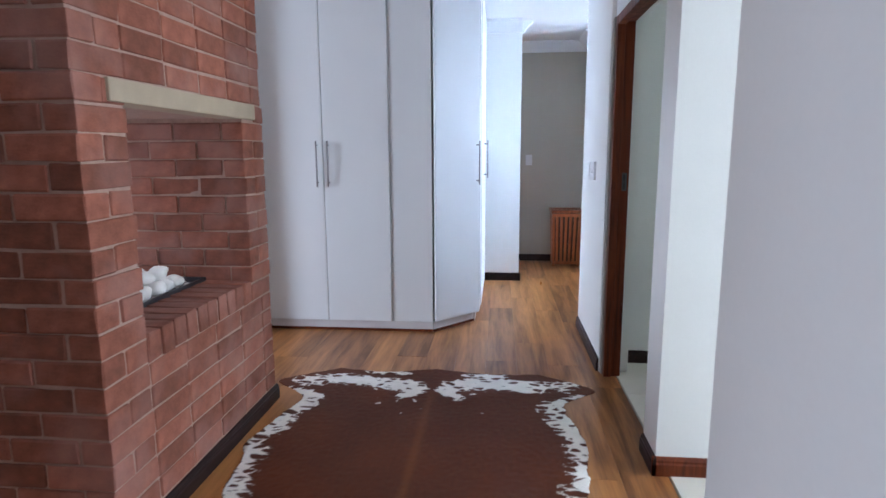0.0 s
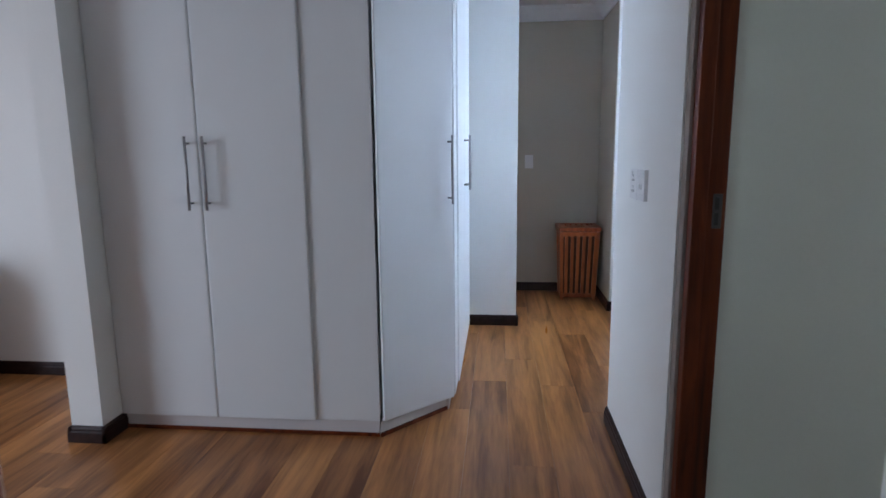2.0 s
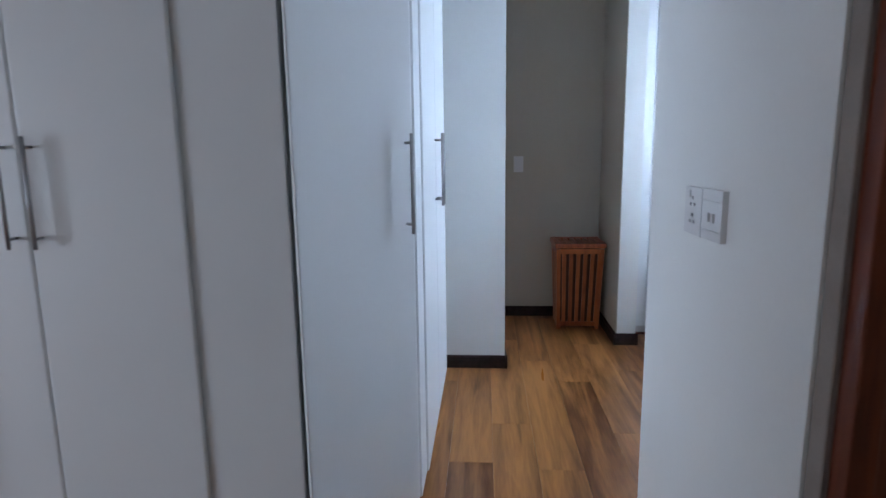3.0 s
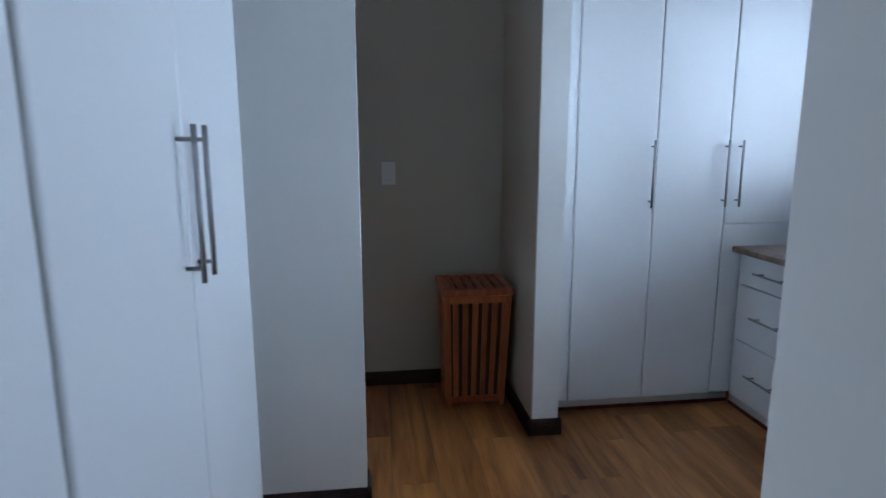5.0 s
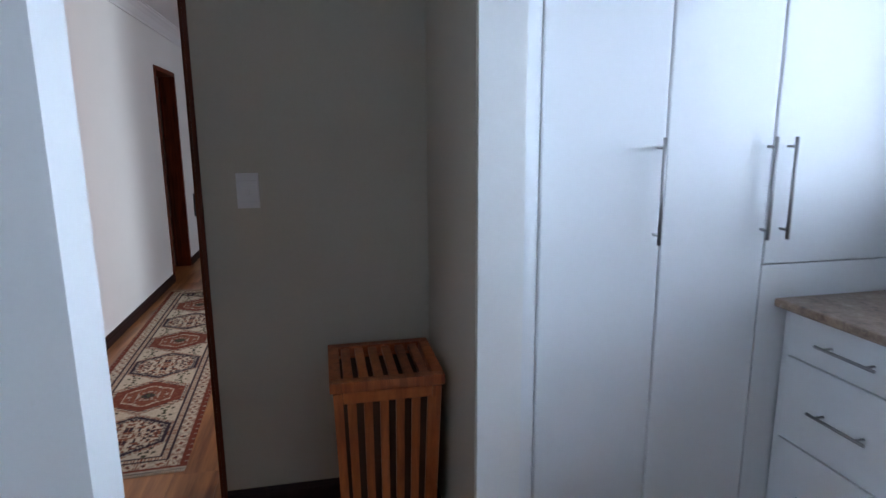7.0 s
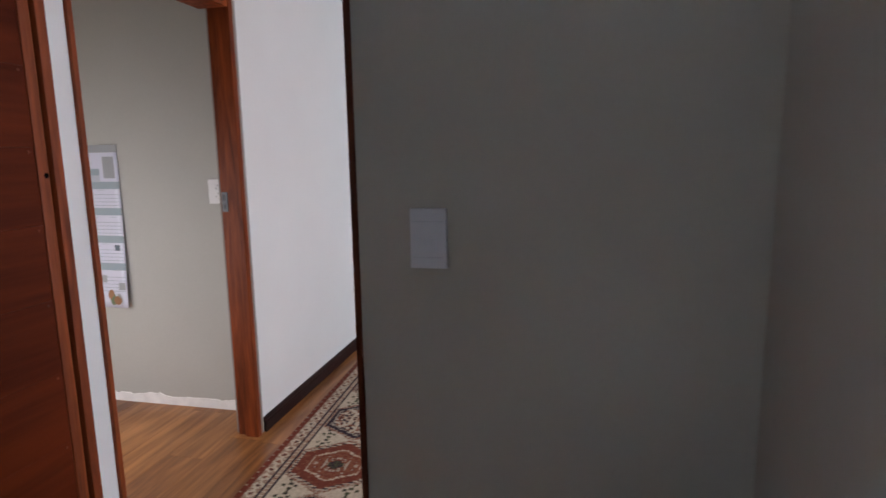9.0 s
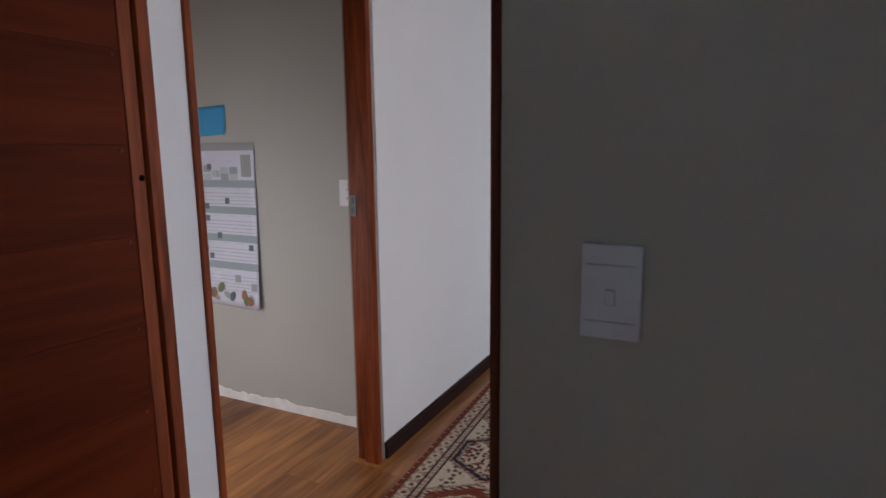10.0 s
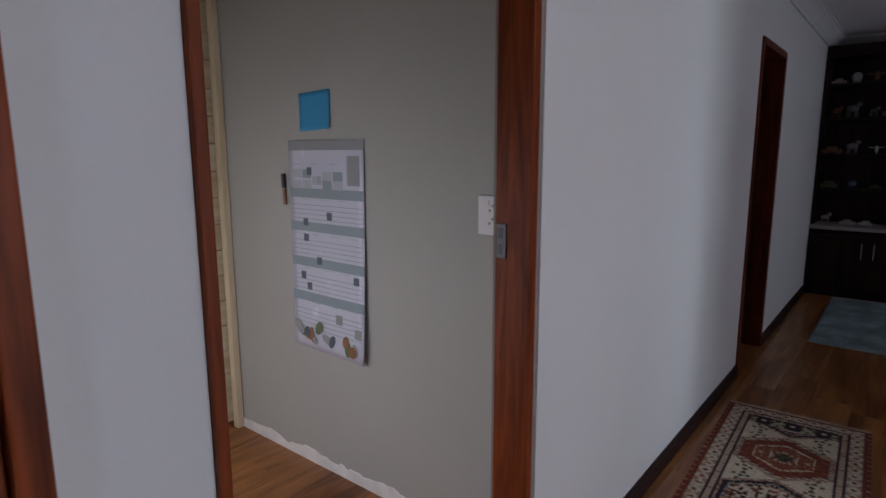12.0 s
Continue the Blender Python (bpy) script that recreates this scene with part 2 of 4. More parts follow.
def wall(name, bm, mat=None, label="off-white painted plaster wall, smooth and matt"):
    return tagged(part(name, bm, mat or PAINT), label, "wall", kind="structure")


CH = 2.58   # ceiling height
# ---- structure: walls ----
wall("wall_bedroom_corner", B(0.652, -3.0, -0.02, 0.80, 0.822, CH))
wall("wall_bathroom_nib", B(0.93, 2.108, -0.02, 3.7, 2.309, CH))
wall("wall_bathroom_inner", B(1.06, 3.42, -0.02, 3.7, 3.56, CH))
tagged(part("trim_plaster_reveal", B(0.896, 3.208, -0.02, 0.999, 3.252, 2.035, bevel=0.003), RAW_EDGE), "grey-brown unpainted plaster edge beside the door frame", "trim", kind="structure")
wall("wall_passage_right", B(0.89, 3.253, -0.02, 1.06, 4.19, CH))
wall("wall_dressing_near", B(1.06, 4.05, -0.02, 2.88, 4.19, CH))
wall("wall_door_head_bathroom", B(0.912, 2.309, 2.036, 1.06, 3.253, CH))
wall("wall_wardrobe_side", B(-1.63, 3.80, -0.02, -1.475, 4.58, CH))
wall("wall_bedroom_far", B(-4.4, 4.58, -0.02, -0.62, 4.72, CH))
wall("wall_stub", B(-0.62, 5.779, -0.02, 0.488, 5.91, CH))
wall("wall_wardrobe_back", B(-0.62, 4.58, -0.02, -0.50, 5.779, CH))
wall("wall_lobby_left", B(-0.62, 5.91, -0.02, -0.51, 7.13, CH))
wall("wall_lobby_end", B(0.477, 6.937, -0.02, 1.38, 7.13, CH), SHADED_PAINT, "off-white painted lobby wall, its shade put into a darker colour")
wall("wall_lobby_head", B(-0.51, 6.937, 2.09, 0.477, 7.13, CH), SHADED_PAINT, "off-white painted lobby wall, its shade put into a darker colour")
wall("wall_pillar", B(1.274, 6.240, -0.02, 1.40, 6.937, CH), PAINT)
# thin skin over the pillar side, only there to carry the shade colour
wall("wall_lobby_right", B(1.268, 6.243, -0.02, 1.274, 6.937, CH), SHADED_PAINT, "off-white painted lobby wall, its shade put into a darker colour")
wall("wall_pillar_back", B(1.38, 6.937, -0.02, 1.40, 7.13, CH))
wall("wall_dressing_back", B(1.40, 7.02, -0.02, 3.02, 7.13, CH))
# window wall of the dressing room, with its opening
WY0, WY1, WZ0, WZ1 = 4.95, 6.275, 1.2, 2.16
bm = B(2.88, 4.05, -0.02, 3.02, WY0, CH)
box(bm, 2.88, WY1, -0.02, 3.02, 7.02, CH)
box(bm, 2.88, WY0, -0.02, 3.02, WY1, WZ0)
box(bm, 2.88, WY0, WZ1, 3.02, WY1, CH)
wall("wall_dressing_window", bm)
# bedroom
bm = B(-4.4, -3.0, -0.02, -4.25, 1.4, CH)
box(bm, -4.4, 2.8, -0.02, -4.25, 4.58, CH)
box(bm, -4.4, 1.4, -0.02, -4.25, 2.8, 0.06)
box(bm, -4.4, 1.4, 2.1, -4.25, 2.8, CH)
wall("wall_bedroom_window", bm)
wall("wall_bedroom_back", B(-4.4, -3.15, -0.02, 0.8, -3.0, CH))
# bathroom
bm = B(3.7, -0.4, -0.02, 3.85, 0.6, CH)
box(bm, 3.7, 2.0, -0.02, 3.85, 2.6, CH)
box(bm, 3.7, 3.2, -0.02, 3.85, 3.56, CH)
box(bm, 3.7, 2.6, -0.02, 3.85, 3.2, 1.3)
box(bm, 3.7, 2.6, 2.1, 3.85, 3.2, CH)
box(bm, 3.7, 0.6, -0.02, 3.85, 2.0, 1.0)
box(bm, 3.7, 0.6, 2.15, 3.85, 2.0, CH)
wall("wall_bathroom_window", bm)
wall("wall_bathroom_back", B(0.80, -0.55, -0.02, 3.85, -0.4, CH))
# hall and study
wall("wall_hall_left_1", B(-0.745, 7.13, -0.02, -0.61, 7.365, CH))
wall("wall_hall_left_2", B(-0.745, 8.322, -0.02, -0.61, 10.87, CH))
wall("wall_hall_left_3", B(-0.745, 11.65, -0.02, -0.61, 14.15, CH))
wall("wall_door_head_study", B(-0.745, 7.365, 2.102, -0.61, 8.322, CH))
wall("wall_door_head_hall", B(-0.745, 10.87, 2.092, -0.61, 11.65, CH))
tagged(part("ceiling_hall", B(-0.61, 7.13, 2.53, 4.0, 14.15, 2.578), CEIL), "white painted lower ceiling of hall and lounge", "ceiling", kind="structure")
wall("wall_red", B(0.437, 9.62, -0.02, 3.2, 9.77, CH), RED_PAINT, "entrance wall painted deep brick red, with a pale corner edge")
tagged(part("trim_red_corner", B(0.425, 9.617, 0, 0.437, 9.772, CH), PAINT), "white painted corner trim at the end of the red wall", "trim", kind="structure")
bm = B(3.2, 7.13, -0.02, 3.35, 7.4, CH)
box(bm, 3.2, 9.3, -0.02, 3.35, 9.77, CH)
box(bm, 3.2, 7.4, -0.02, 3.35, 9.3, 0.3)
box(bm, 3.2, 7.4, 2.3, 3.35, 9.3, CH)
wall("wall_entrance_window", bm)
wall("wall_entrance_near", B(3.02, 7.0, -0.02, 3.35, 7.13, CH))
wall("wall_study_end", B(-2.7, 8.527, -0.02, -0.745, 8.70, CH), STUDY_PAINT, "grey-beige painted wall with a raw plaster strip at the floor")
bm = B(-2.7, 7.13, -0.02, -2.3, 7.25, CH)
box(bm, -1.0, 7.13, -0.02, -0.745, 7.25, CH)
box(bm, -2.3, 7.13, -0.02, -1.0, 7.25, 0.2)
box(bm, -2.3, 7.13, 1.5, -1.0, 7.25, CH)
wall("wall_study_window", bm, STUDY_PAINT)
wall("wall_study_far", B(-2.84, 7.13, -0.02, -2.7, 8.70, CH), STUDY_PAINT)
wall("wall_lounge_end", B(-0.745, 14.15, -0.02, 4.15, 14.28, CH))
bm = B(4.0, 9.62, -0.02, 4.15, 10.2, CH)
box(bm, 4.0, 12.6, -0.02, 4.15, 14.15, CH)
box(bm, 4.0, 10.2, -0.02, 4.15, 12.6, 0.6)
box(bm, 4.0, 10.2, 2.2, 4.15, 12.6, CH)
wall("wall_lounge_right", bm)
wall("wall_lounge_near", B(3.35, 9.62, -0.02, 4.0, 9.77, CH))
wall("wall_side_room_end", B(-2.2, 10.72, -0.02, -0.745, 10.86, CH))
wall("wall_side_room_far", B(-2.2, 11.66, -0.02, -0.745, 11.8, CH))
wall("wall_side_room_back", B(-2.34, 10.72, -0.02, -2.2, 11.8, CH))
tagged(part("ceiling", B(-4.6, -3.2, CH, 4.3, 14.3, CH + 0.12), CEIL), "white painted ceiling board, flat and matt", "ceiling", kind="structure")

# cornices: coved plaster moulding
COVE = [(0.0, -0.115), (0.012, -0.115), (0.018, -0.1), (0.03, -0.085), (0.052, -0.055), (0.078, -0.032), (0.095, -0.022), (0.1, -0.012), (0.112, -0.012), (0.112, -0.001), (0.0, -0.001)]


def cornice(x0, y0, x1, y1, z=CH):
    tagged(part("cornice", profile(COVE, (x0, y0, z), (x1, y1, z)), CEIL), "white coved plaster cornice between wall and ceiling", "cornice", kind="structure")


for c in ((0.477, 6.937, 1.268, 6.937), (1.268, 6.937, 1.268, 6.24), (1.268, 6.24, 1.40, 6.24), (0.09, 5.779, 0.488, 5.779), (0.488, 5.779, 0.488, 5.91), (0.488, 5.91, -0.51, 5.91),
          (0.89, 4.19, 0.89, 3.35), (0.89, 3.35, 0.93, 2.309), (2.88, 6.40, 2.88, 4.19), (2.88, 4.19, 0.89, 4.19), (-0.61, 7.13, -0.61, 14.15), (-0.61, 14.15, 4.0, 14.15), (0.425, 9.62, 3.2, 9.62),
          (-1.63, 4.58, -1.63, 3.80), (-1.63, 3.8, -1.475, 3.8), (-4.25, 4.58, -1.63, 4.58)):
    cornice(*c, 2.53 if c[1] > 7 else CH)

# skirting boards
SK = [(0.0, 0.0), (0.016, 0.0), (0.016, 0.05), (0.012, 0.058), (0.013, 0.066), (0.006, 0.078), (0.0, 0.08)]


def skirting(x0, y0, x1, y1, mat=None):
    tagged(part("baseboard", profile(SK, (x0, y0, 0), (x1, y1, 0)), mat or SKIRT), "dark brown moulded timber skirting board", "baseboard", kind="structure")


for c in ((0.89, 4.19, 0.89, 3.254), (0.93, 2.309, 0.93, 2.092), (0.09, 5.779, 0.504, 5.779), (0.488, 5.763, 0.488, 5.91), (0.477, 6.937, 1.268, 6.937), (1.268, 6.937, 1.268, 6.224),
          (1.252, 6.24, 1.415, 6.24), (-1.63, 4.58, -1.63, 3.784), (-1.63, 3.80, -1.459, 3.80), (-1.475, 3.784, -1.475, 3.97), (-4.25, 4.58, -1.63, 4.58), (-0.61, 8.322, -0.61, 10.864),
          (-0.61, 11.656, -0.61, 13.7), (0.41, 9.62, 3.2, 9.62), (1.1, 3.42, 3.7, 3.42), (2.88, 4.95, 2.88, 4.19)):
    skirting(*c)
skirting(0.914, 2.108, 3.7, 2.108, FRAME)
# fire surround skirting
skirting(-0.913, 1.405, -0.913, 2.715)


# ---- door frames ----
def frame_post(bm, x0, y0, x1, y1, z1):
    box(bm, x0, y0, 0, x1, y1, z1, 0.004)


def door_frame(name, label, posts, head, mat):
    t = thing(name, label, "door frame", kind="structure")
    for p in posts:
        bm = bmesh.new()
        for q in p:
            frame_post(bm, *q)
        # right hall jamb gets the darker wood: its want of light put into colour
        part("jamb", bm, FRAME if p[0][0] == 0.462 else mat, t)
    bm = bmesh.new()
    for q in head:
        box(bm, *q, bevel=0.004)
    part("head", bm, mat, t)
    return t


bath = door_frame("door_1", "dark mahogany door frame of the tiled bathroom, door swung out of sight", [[(0.905, 3.161, 0.948, 3.207, 2.035), (0.948, 3.175, 1.002, 3.207, 2.035)], [(0.96, 2.309, 1.0, 2.345, 2.035)]],
                  [(0.905, 2.309, 1.985, 0.948, 3.161, 2.035), (0.948, 2.309, 2.0, 1.002, 3.175, 2.035)], FRAME)
sp1 = part("strike_plate", B(0.964, 3.17, 1.095, 0.99, 3.176, 1.195, bevel=0.002), LOCK_STEEL, bath, "steel lock strike plate")
for z in (1.105, 1.15):
    part("latch_hole", B(0.968, 3.1685, z, 0.980, 3.1706, z + 0.035), BLACK, sp1)
hallframe = door_frame("door_2", "reddish timber frame of the doorway to the hall", [[(-0.51, 7.088, -0.426, 7.119, 2.044)], [(0.462, 6.933, 0.4765, 7.02, 2.09), (0.434, 7.02, 0.4765, 7.135, 2.09)]],
                       [(-0.426, 7.08, 2.045, 0.434, 7.133, 2.092), (-0.51, 6.933, 2.076, 0.462, 7.08, 2.092)], FRAME_LIGHT)
part("strike_plate", B(0.427, 7.03, 1.13, 0.435, 7.072, 1.213, bevel=0.002), BLACK, hallframe, "dark lock strike plate")
study = door_frame("door_3", "polished reddish timber frame of the study doorway", [[(-0.75, 7.366, -0.597, 7.386, 2.1)], [(-0.675, 8.256, -0.603, 8.29, 2.1), (-0.723, 8.272, -0.675, 8.29, 2.1)]],
                   [(-0.75, 7.39, 2.06, -0.603, 8.252, 2.1)], FRAME_LIGHT)
tagged(part("trim_study_reveal", B(-0.742, 8.291, -0.02, -0.612, 8.3215, 2.102), RAW_EDGE), "grey-brown unpainted plaster edge beside the door frame", "trim", kind="structure")
sp1 = part("strike_plate", B(-0.717, 8.267, 1.14, -0.685, 8.273, 1.235, bevel=0.002), LOCK_STEEL, study, "steel lock strike plate")
for z in (1.152, 1.195):
    part("latch_hole", B(-0.71, 8.2655, z, -0.697, 8.2676, z + 0.028), BLACK, sp1)
side = door_frame("door_4", "brown timber frame of a further doorway in the hall", [[(-0.755, 10.865, -0.6, 10.91, 2.088)], [(-0.755, 11.61, -0.6, 11.655, 2.088)]],
                  [(-0.755, 10.91, 2.045, -0.6, 11.61, 2.09)], FRAME)
part("door_leaf", B(-1.46, 11.565, 0.01, -0.765, 11.605, 2.035, bevel=0.003), FRAME, side, "brown timber door standing open")


# ---- planked door, open against the lobby wall ----
d = thing("planked_door", "reddish-brown timber door of sagging horizontal boards, standing open", "door")
rng = random.Random(3)
for y0, y1, nm in ((7.052, 7.086, "hinge_stile"), (6.258, 6.318, "lock_stile")):
    part(nm, B(-0.483, y0, 0.012, -0.440, y1, 2.035, bevel=0.004), FRAME_LIGHT if nm == "hinge_stile" else DOORWOOD, d)
z = 0.012
while z < 2.0:
    h = min(0.2025, 2.035 - z)
    bm = bmesh.new()
    box(bm, -0.478, 6.319, z + 0.0002, -0.4435 + rng.uniform(-0.0004, 0.0004), 7.051, z + h - 0.0002, 0.0008)
    part("plank", bm, DOORWOOD, d)
    bm = rod(bmesh.new(), (-0.4455, 7.034, z + h - 0.012), (-0.4415, 7.034, z + h - 0.012), 0.004, 8)
    part("peg", bm, FRAME, d)
    z += 0.2025
bm = rod(bmesh.new(), (-0.445, 7.075, 1.356), (-0.4395, 7.075, 1.356), 0.0075, 12)
part("screw_hole", bm, HOLE, d, "dark round hole")


# ---- wardrobes ----
def leaf(x0, y0, z0, x1, y1, z1, r=0.011):
    """Door leaf with rounded upright edges."""
    bm = B(x0, y0, z0, x1, y1, z1)
    up = [e for e in bm.edges if abs(e.verts[0].co.z - e.verts[1].co.z) > 0.05]
    bmesh.ops.bevel(bm, geom=up, offset=min(r, 0.009), segments=5, profile=0.5, affect="EDGES")
    return bm


def bar_handle(parent, at, out, length=0.325, horizontal=None, r=0.006):
    """Round bar on two posts; at: middle on the door face, out: unit way off the face."""
    at, out = Vector(at), Vector(out)
    way = Vector(horizontal) if horizontal else Vector((0, 0, 1))
    bm = bmesh.new()
    c = at + out * 0.034
    rod(bm, c - way * length / 2, c + way * length / 2, r, 12)
    for s in (-1, 1):
        p = at + way * s * (length / 2 - 0.03 * (1 if length > 0.25 else 1))
        rod(bm, p, p + out * 0.034, r * 0.8, 8)
    return part("handle", bm, STEEL, parent, "brushed steel bar handle", True)


HZ = 1.238   # handle middle
FY = 3.935   # face of the front wardrobe
w = thing("built_in_wardrobe", "white laminate built-in wardrobe with two tall doors and steel bars", "wardrobe")
part("body", B(-1.475, FY + 0.02, 0.075, -0.197, 4.58, 2.56), LAMINATE, w)
part("plinth", B(-1.475, FY + 0.02, 0, -0.2, FY + 0.04, 0.075, bevel=0.002), LAMINATE_EDGE, w)
part("plinth_strip", B(-1.475, FY + 0.012, 0, -0.2, FY + 0.02, 0.018, bevel=0.002), FRAME, w, "thin brown timber strip")
for x0, x1, hx in ((-1.473, -0.9815, -1.022), (-0.9793, -0.5, -0.94)):
    dr = part("door", leaf(x0, FY, 0.08, x1, FY + 0.019, 2.55), LAMINATE, w)
    bar_handle(dr, (hx, FY, HZ), (0, -1, 0))
part("filler_panel", B(-0.498, FY + 0.014, 0.08, -0.197, FY + 0.02, 2.55, bevel=0.003), LAMINATE, w)

c1, c2, c3 = Vector((-0.195, FY + 0.012)), Vector((0.12, 4.262)), Vector((0.089, 4.268))
dd = (c2 - c1).normalized()
dn = Vector((dd.y, -dd.x))
w = thing("corner_wardrobe", "white laminate corner wardrobe with one angled door and steel bar", "wardrobe")
part("body", prism([(c1 - dn * 0.06 + dd * 0.03)[:], (c2 - dn * 0.0)[:], (0.1, 4.60), (-0.5, 4.60), (-0.19, 4.58)], 0.075, 2.56), LAMINATE, w)
part("plinth", prism([(c1 - dn * 0.004 + dd * 0.004)[:], (c3 - dn * 0.004)[:], (c3 - dn * 0.03)[:], (c1 - dn * 0.03 + dd * 0.02)[:]], 0, 0.075), LAMINATE_EDGE, w)
part("plinth_strip", prism([(c1 + dn * 0.006)[:], (c3 + dn * 0.006)[:], (c3 - dn * 0.003)[:], (c1 - dn * 0.003)[:]], 0, 0.018), FRAME, w, "thin brown timber strip")
a, b = c1 + dd * 0.012, c2 - dd * 0.004
dr = part("door", prism([(a + dn * 0.02)[:], (b + dn * 0.02)[:], (b + dn * 0.002)[:], (a + dn * 0.002)[:]], 0.08, 2.55, 0.005), LAMINATE, w)
hp = c2 - dd * 0.035 + dn * 0.02
bar_handle(dr, (*hp, HZ), (*dn, 0))

FX = 0.143
w = thing("built_in_wardrobe", "white laminate built-in wardrobe with paired doors beside the wall stub", "wardrobe")
part("body", B(-0.5, 4.61, 0.075, FX - 0.031, 5.554, 2.56), LAMINATE, w)
part("end_panel", B(-0.5, 5.555, 0.0, FX - 0.02, 5.571, 2.56), LAMINATE, w)
part("filler_panel", B(-0.01, 5.575, 0.0, 0.0, 5.776, 2.55), LAMINATE, w)
part("plinth", B(FX - 0.06, 4.27, 0, FX - 0.043, 5.554, 0.075, bevel=0.002), LAMINATE_EDGE, w)
part("filler_panel", B(FX - 0.03, 4.275, 0.08, FX - 0.008, 4.446, 2.55, bevel=0.003), LAMINATE, w)
for y0, y1, hy in ((4.45, 4.9935, 4.955), (4.9957, 5.56, 5.035)):
    dr = part("door", leaf(FX - 0.019, y0, 0.08, FX, y1, 2.55), LAMINATE, w)
    bar_handle(dr, (FX, hy, 1.258), (1, 0, 0))

# dressing-room wardrobe and drawers
GY = 6.415
w = thing("built_in_wardrobe", "white laminate built-in wardrobe with two tall doors and a short one", "wardrobe")
part("body", B(1.401, GY + 0.02, 0.075, 2.876, 7.018, 2.56), LAMINATE, w)
part("plinth", B(1.401, GY + 0.06, 0, 2.43, GY + 0.075, 0.075), LAMINATE_EDGE, w)
part("plinth_strip", B(1.401, GY + 0.05, 0, 2.43, GY + 0.06, 0.018, bevel=0.002), FRAME, w, "thin brown timber strip")
part("filler_panel", B(1.402, GY + 0.004, 0.08, 1.506, GY + 0.02, 2.55, bevel=0.003), LAMINATE, w)
for x0, x1, z0, hx in ((1.51, 1.911, 0.08, 1.886), (1.9132, 2.29, 0.08, 2.27), (2.2922, 2.828, 0.99, 2.344)):
    dr = part("door", leaf(x0, GY, z0, x1, GY + 0.019, 2.55), LAMINATE, w)
    bar_handle(dr, (hx, GY, HZ), (0, -1, 0))
part("filler_panel", B(2.293, GY + 0.003, 0.08, 2.876, GY + 0.02, 0.984, bevel=0.003), LAMINATE, w)
part("filler_panel", B(2.832, GY + 0.003, 0.986, 2.876, GY + 0.02, 2.55, bevel=0.003), LAMINATE, w)

DX, DY0, DY1 = 2.38, 5.885, 6.41
w = thing("drawer_unit", "white laminate unit of three drawers with steel bar handles", "drawers")
part("body", B(DX + 0.02, DY0 + 0.002, 0.075, 2.876, DY1, 0.842), LAMINATE, w)
part("plinth", B(DX + 0.05, DY0, 0, DX + 0.065, DY1 + 0.04, 0.075), LAMINATE_EDGE, w)
part("plinth_strip", B(DX + 0.04, DY0 - 0.55, 0, DX + 0.05, DY1 + 0.035, 0.018, bevel=0.002), FRAME, w, "thin brown timber strip")
for z0, z1 in ((0.09, 0.39), (0.395, 0.682), (0.687, 0.836)):
    dr = part("drawer_front", B(DX, DY0 + 0.003, z0, DX + 0.019, DY1 - 0.04, z1, bevel=0.005), LAMINATE, w)
    bar_handle(dr, (DX, (DY0 + DY1) / 2 - 0.015, (z0 + z1) / 2 + 0.003), (-1, 0, 0), 0.2, (0, 1, 0), 0.005)
w = thing("low_drawer_unit", "low white laminate drawer unit with wide steel bar handle", "drawers")
part("body", B(DX + 0.02, 4.9, 0.075, 2.876, DY0 - 0.003, 0.402), LAMINATE, w)
part("plinth", B(DX + 0.05, 4.9, 0, DX + 0.065, DY0 - 0.003, 0.075), LAMINATE_EDGE, w)
for y0, y1 in ((5.39, 5.875), (4.905, 5.385)):
    dr = part("drawer_front", B(DX, y0, 0.08, DX + 0.019, y1, 0.395, bevel=0.005), LAMINATE, w)
    bar_handle(dr, (DX, (y0 + y1) / 2 - 0.017, 0.248), (-1, 0, 0), 0.22, (0, 1, 0), 0.005)

# granite tops
GRANITE = material("brown_granite", (0.3, 0.22, 0.17), 0.34, vary=0.1, scale=40, bump=0.02, coat=0.08)
nt = GRANITE.node_tree
vor = nt.nodes.new("ShaderNodeTexVoronoi")
vor.inputs["Scale"].default_value = 130
tcg = nt.nodes.new("ShaderNodeTexCoord")
nz = nt.nodes.new("ShaderNodeTexNoise")
nz.inputs["Scale"].default_value, nz.inputs["Detail"].default_value, nz.inputs["Distortion"].default_value = 19, 8, 0.6
nt.links.new(tcg.outputs["Object"], vor.inputs["Vector"])
nt.links.new(tcg.outputs["Object"], nz.inputs["Vector"])
mg = nt.nodes.new("ShaderNodeMath")
mg.operation = "MULTIPLY_ADD"
sep = nt.nodes.new("ShaderNodeSeparateColor")
nt.links.new(vor.outputs["Color"], sep.inputs[0])
nt.links.new(sep.outputs[0], mg.inputs[0])
mg.inputs[1].default_value = 0.22
nt.links.new(nz.outputs[0], mg.inputs[2])
cg = nt.nodes.new("ShaderNodeValToRGB")
for p, c in ((0.36, (0.075, 0.048, 0.036)), (0.5, (0.17, 0.108, 0.075)), (0.72, (0.26, 0.185, 0.135)), (0.95, (0.38, 0.3, 0.24))):
    e = cg.color_ramp.elements.new(p)
    e.color = (*c, 1)
cg.color_ramp.elements.remove(cg.color_ramp.elements[0])
nt.links.new(mg.outputs[0], cg.inputs[0])
nt.links.new(cg.outputs[0], nt.nodes["Principled BSDF"].inputs["Base Color"])
tagged(part("granite_top", B(2.347, 5.856, 0.842, 2.878, 6.412, 0.872, bevel=0.008), GRANITE), "polished brown granite slab on the three-drawer unit", "countertop")
tagged(part("granite_top", B(2.347, 4.88, 0.402, 2.878, 5.883, 0.432, bevel=0.008), GRANITE), "polished brown granite slab on the low drawer unit", "countertop")

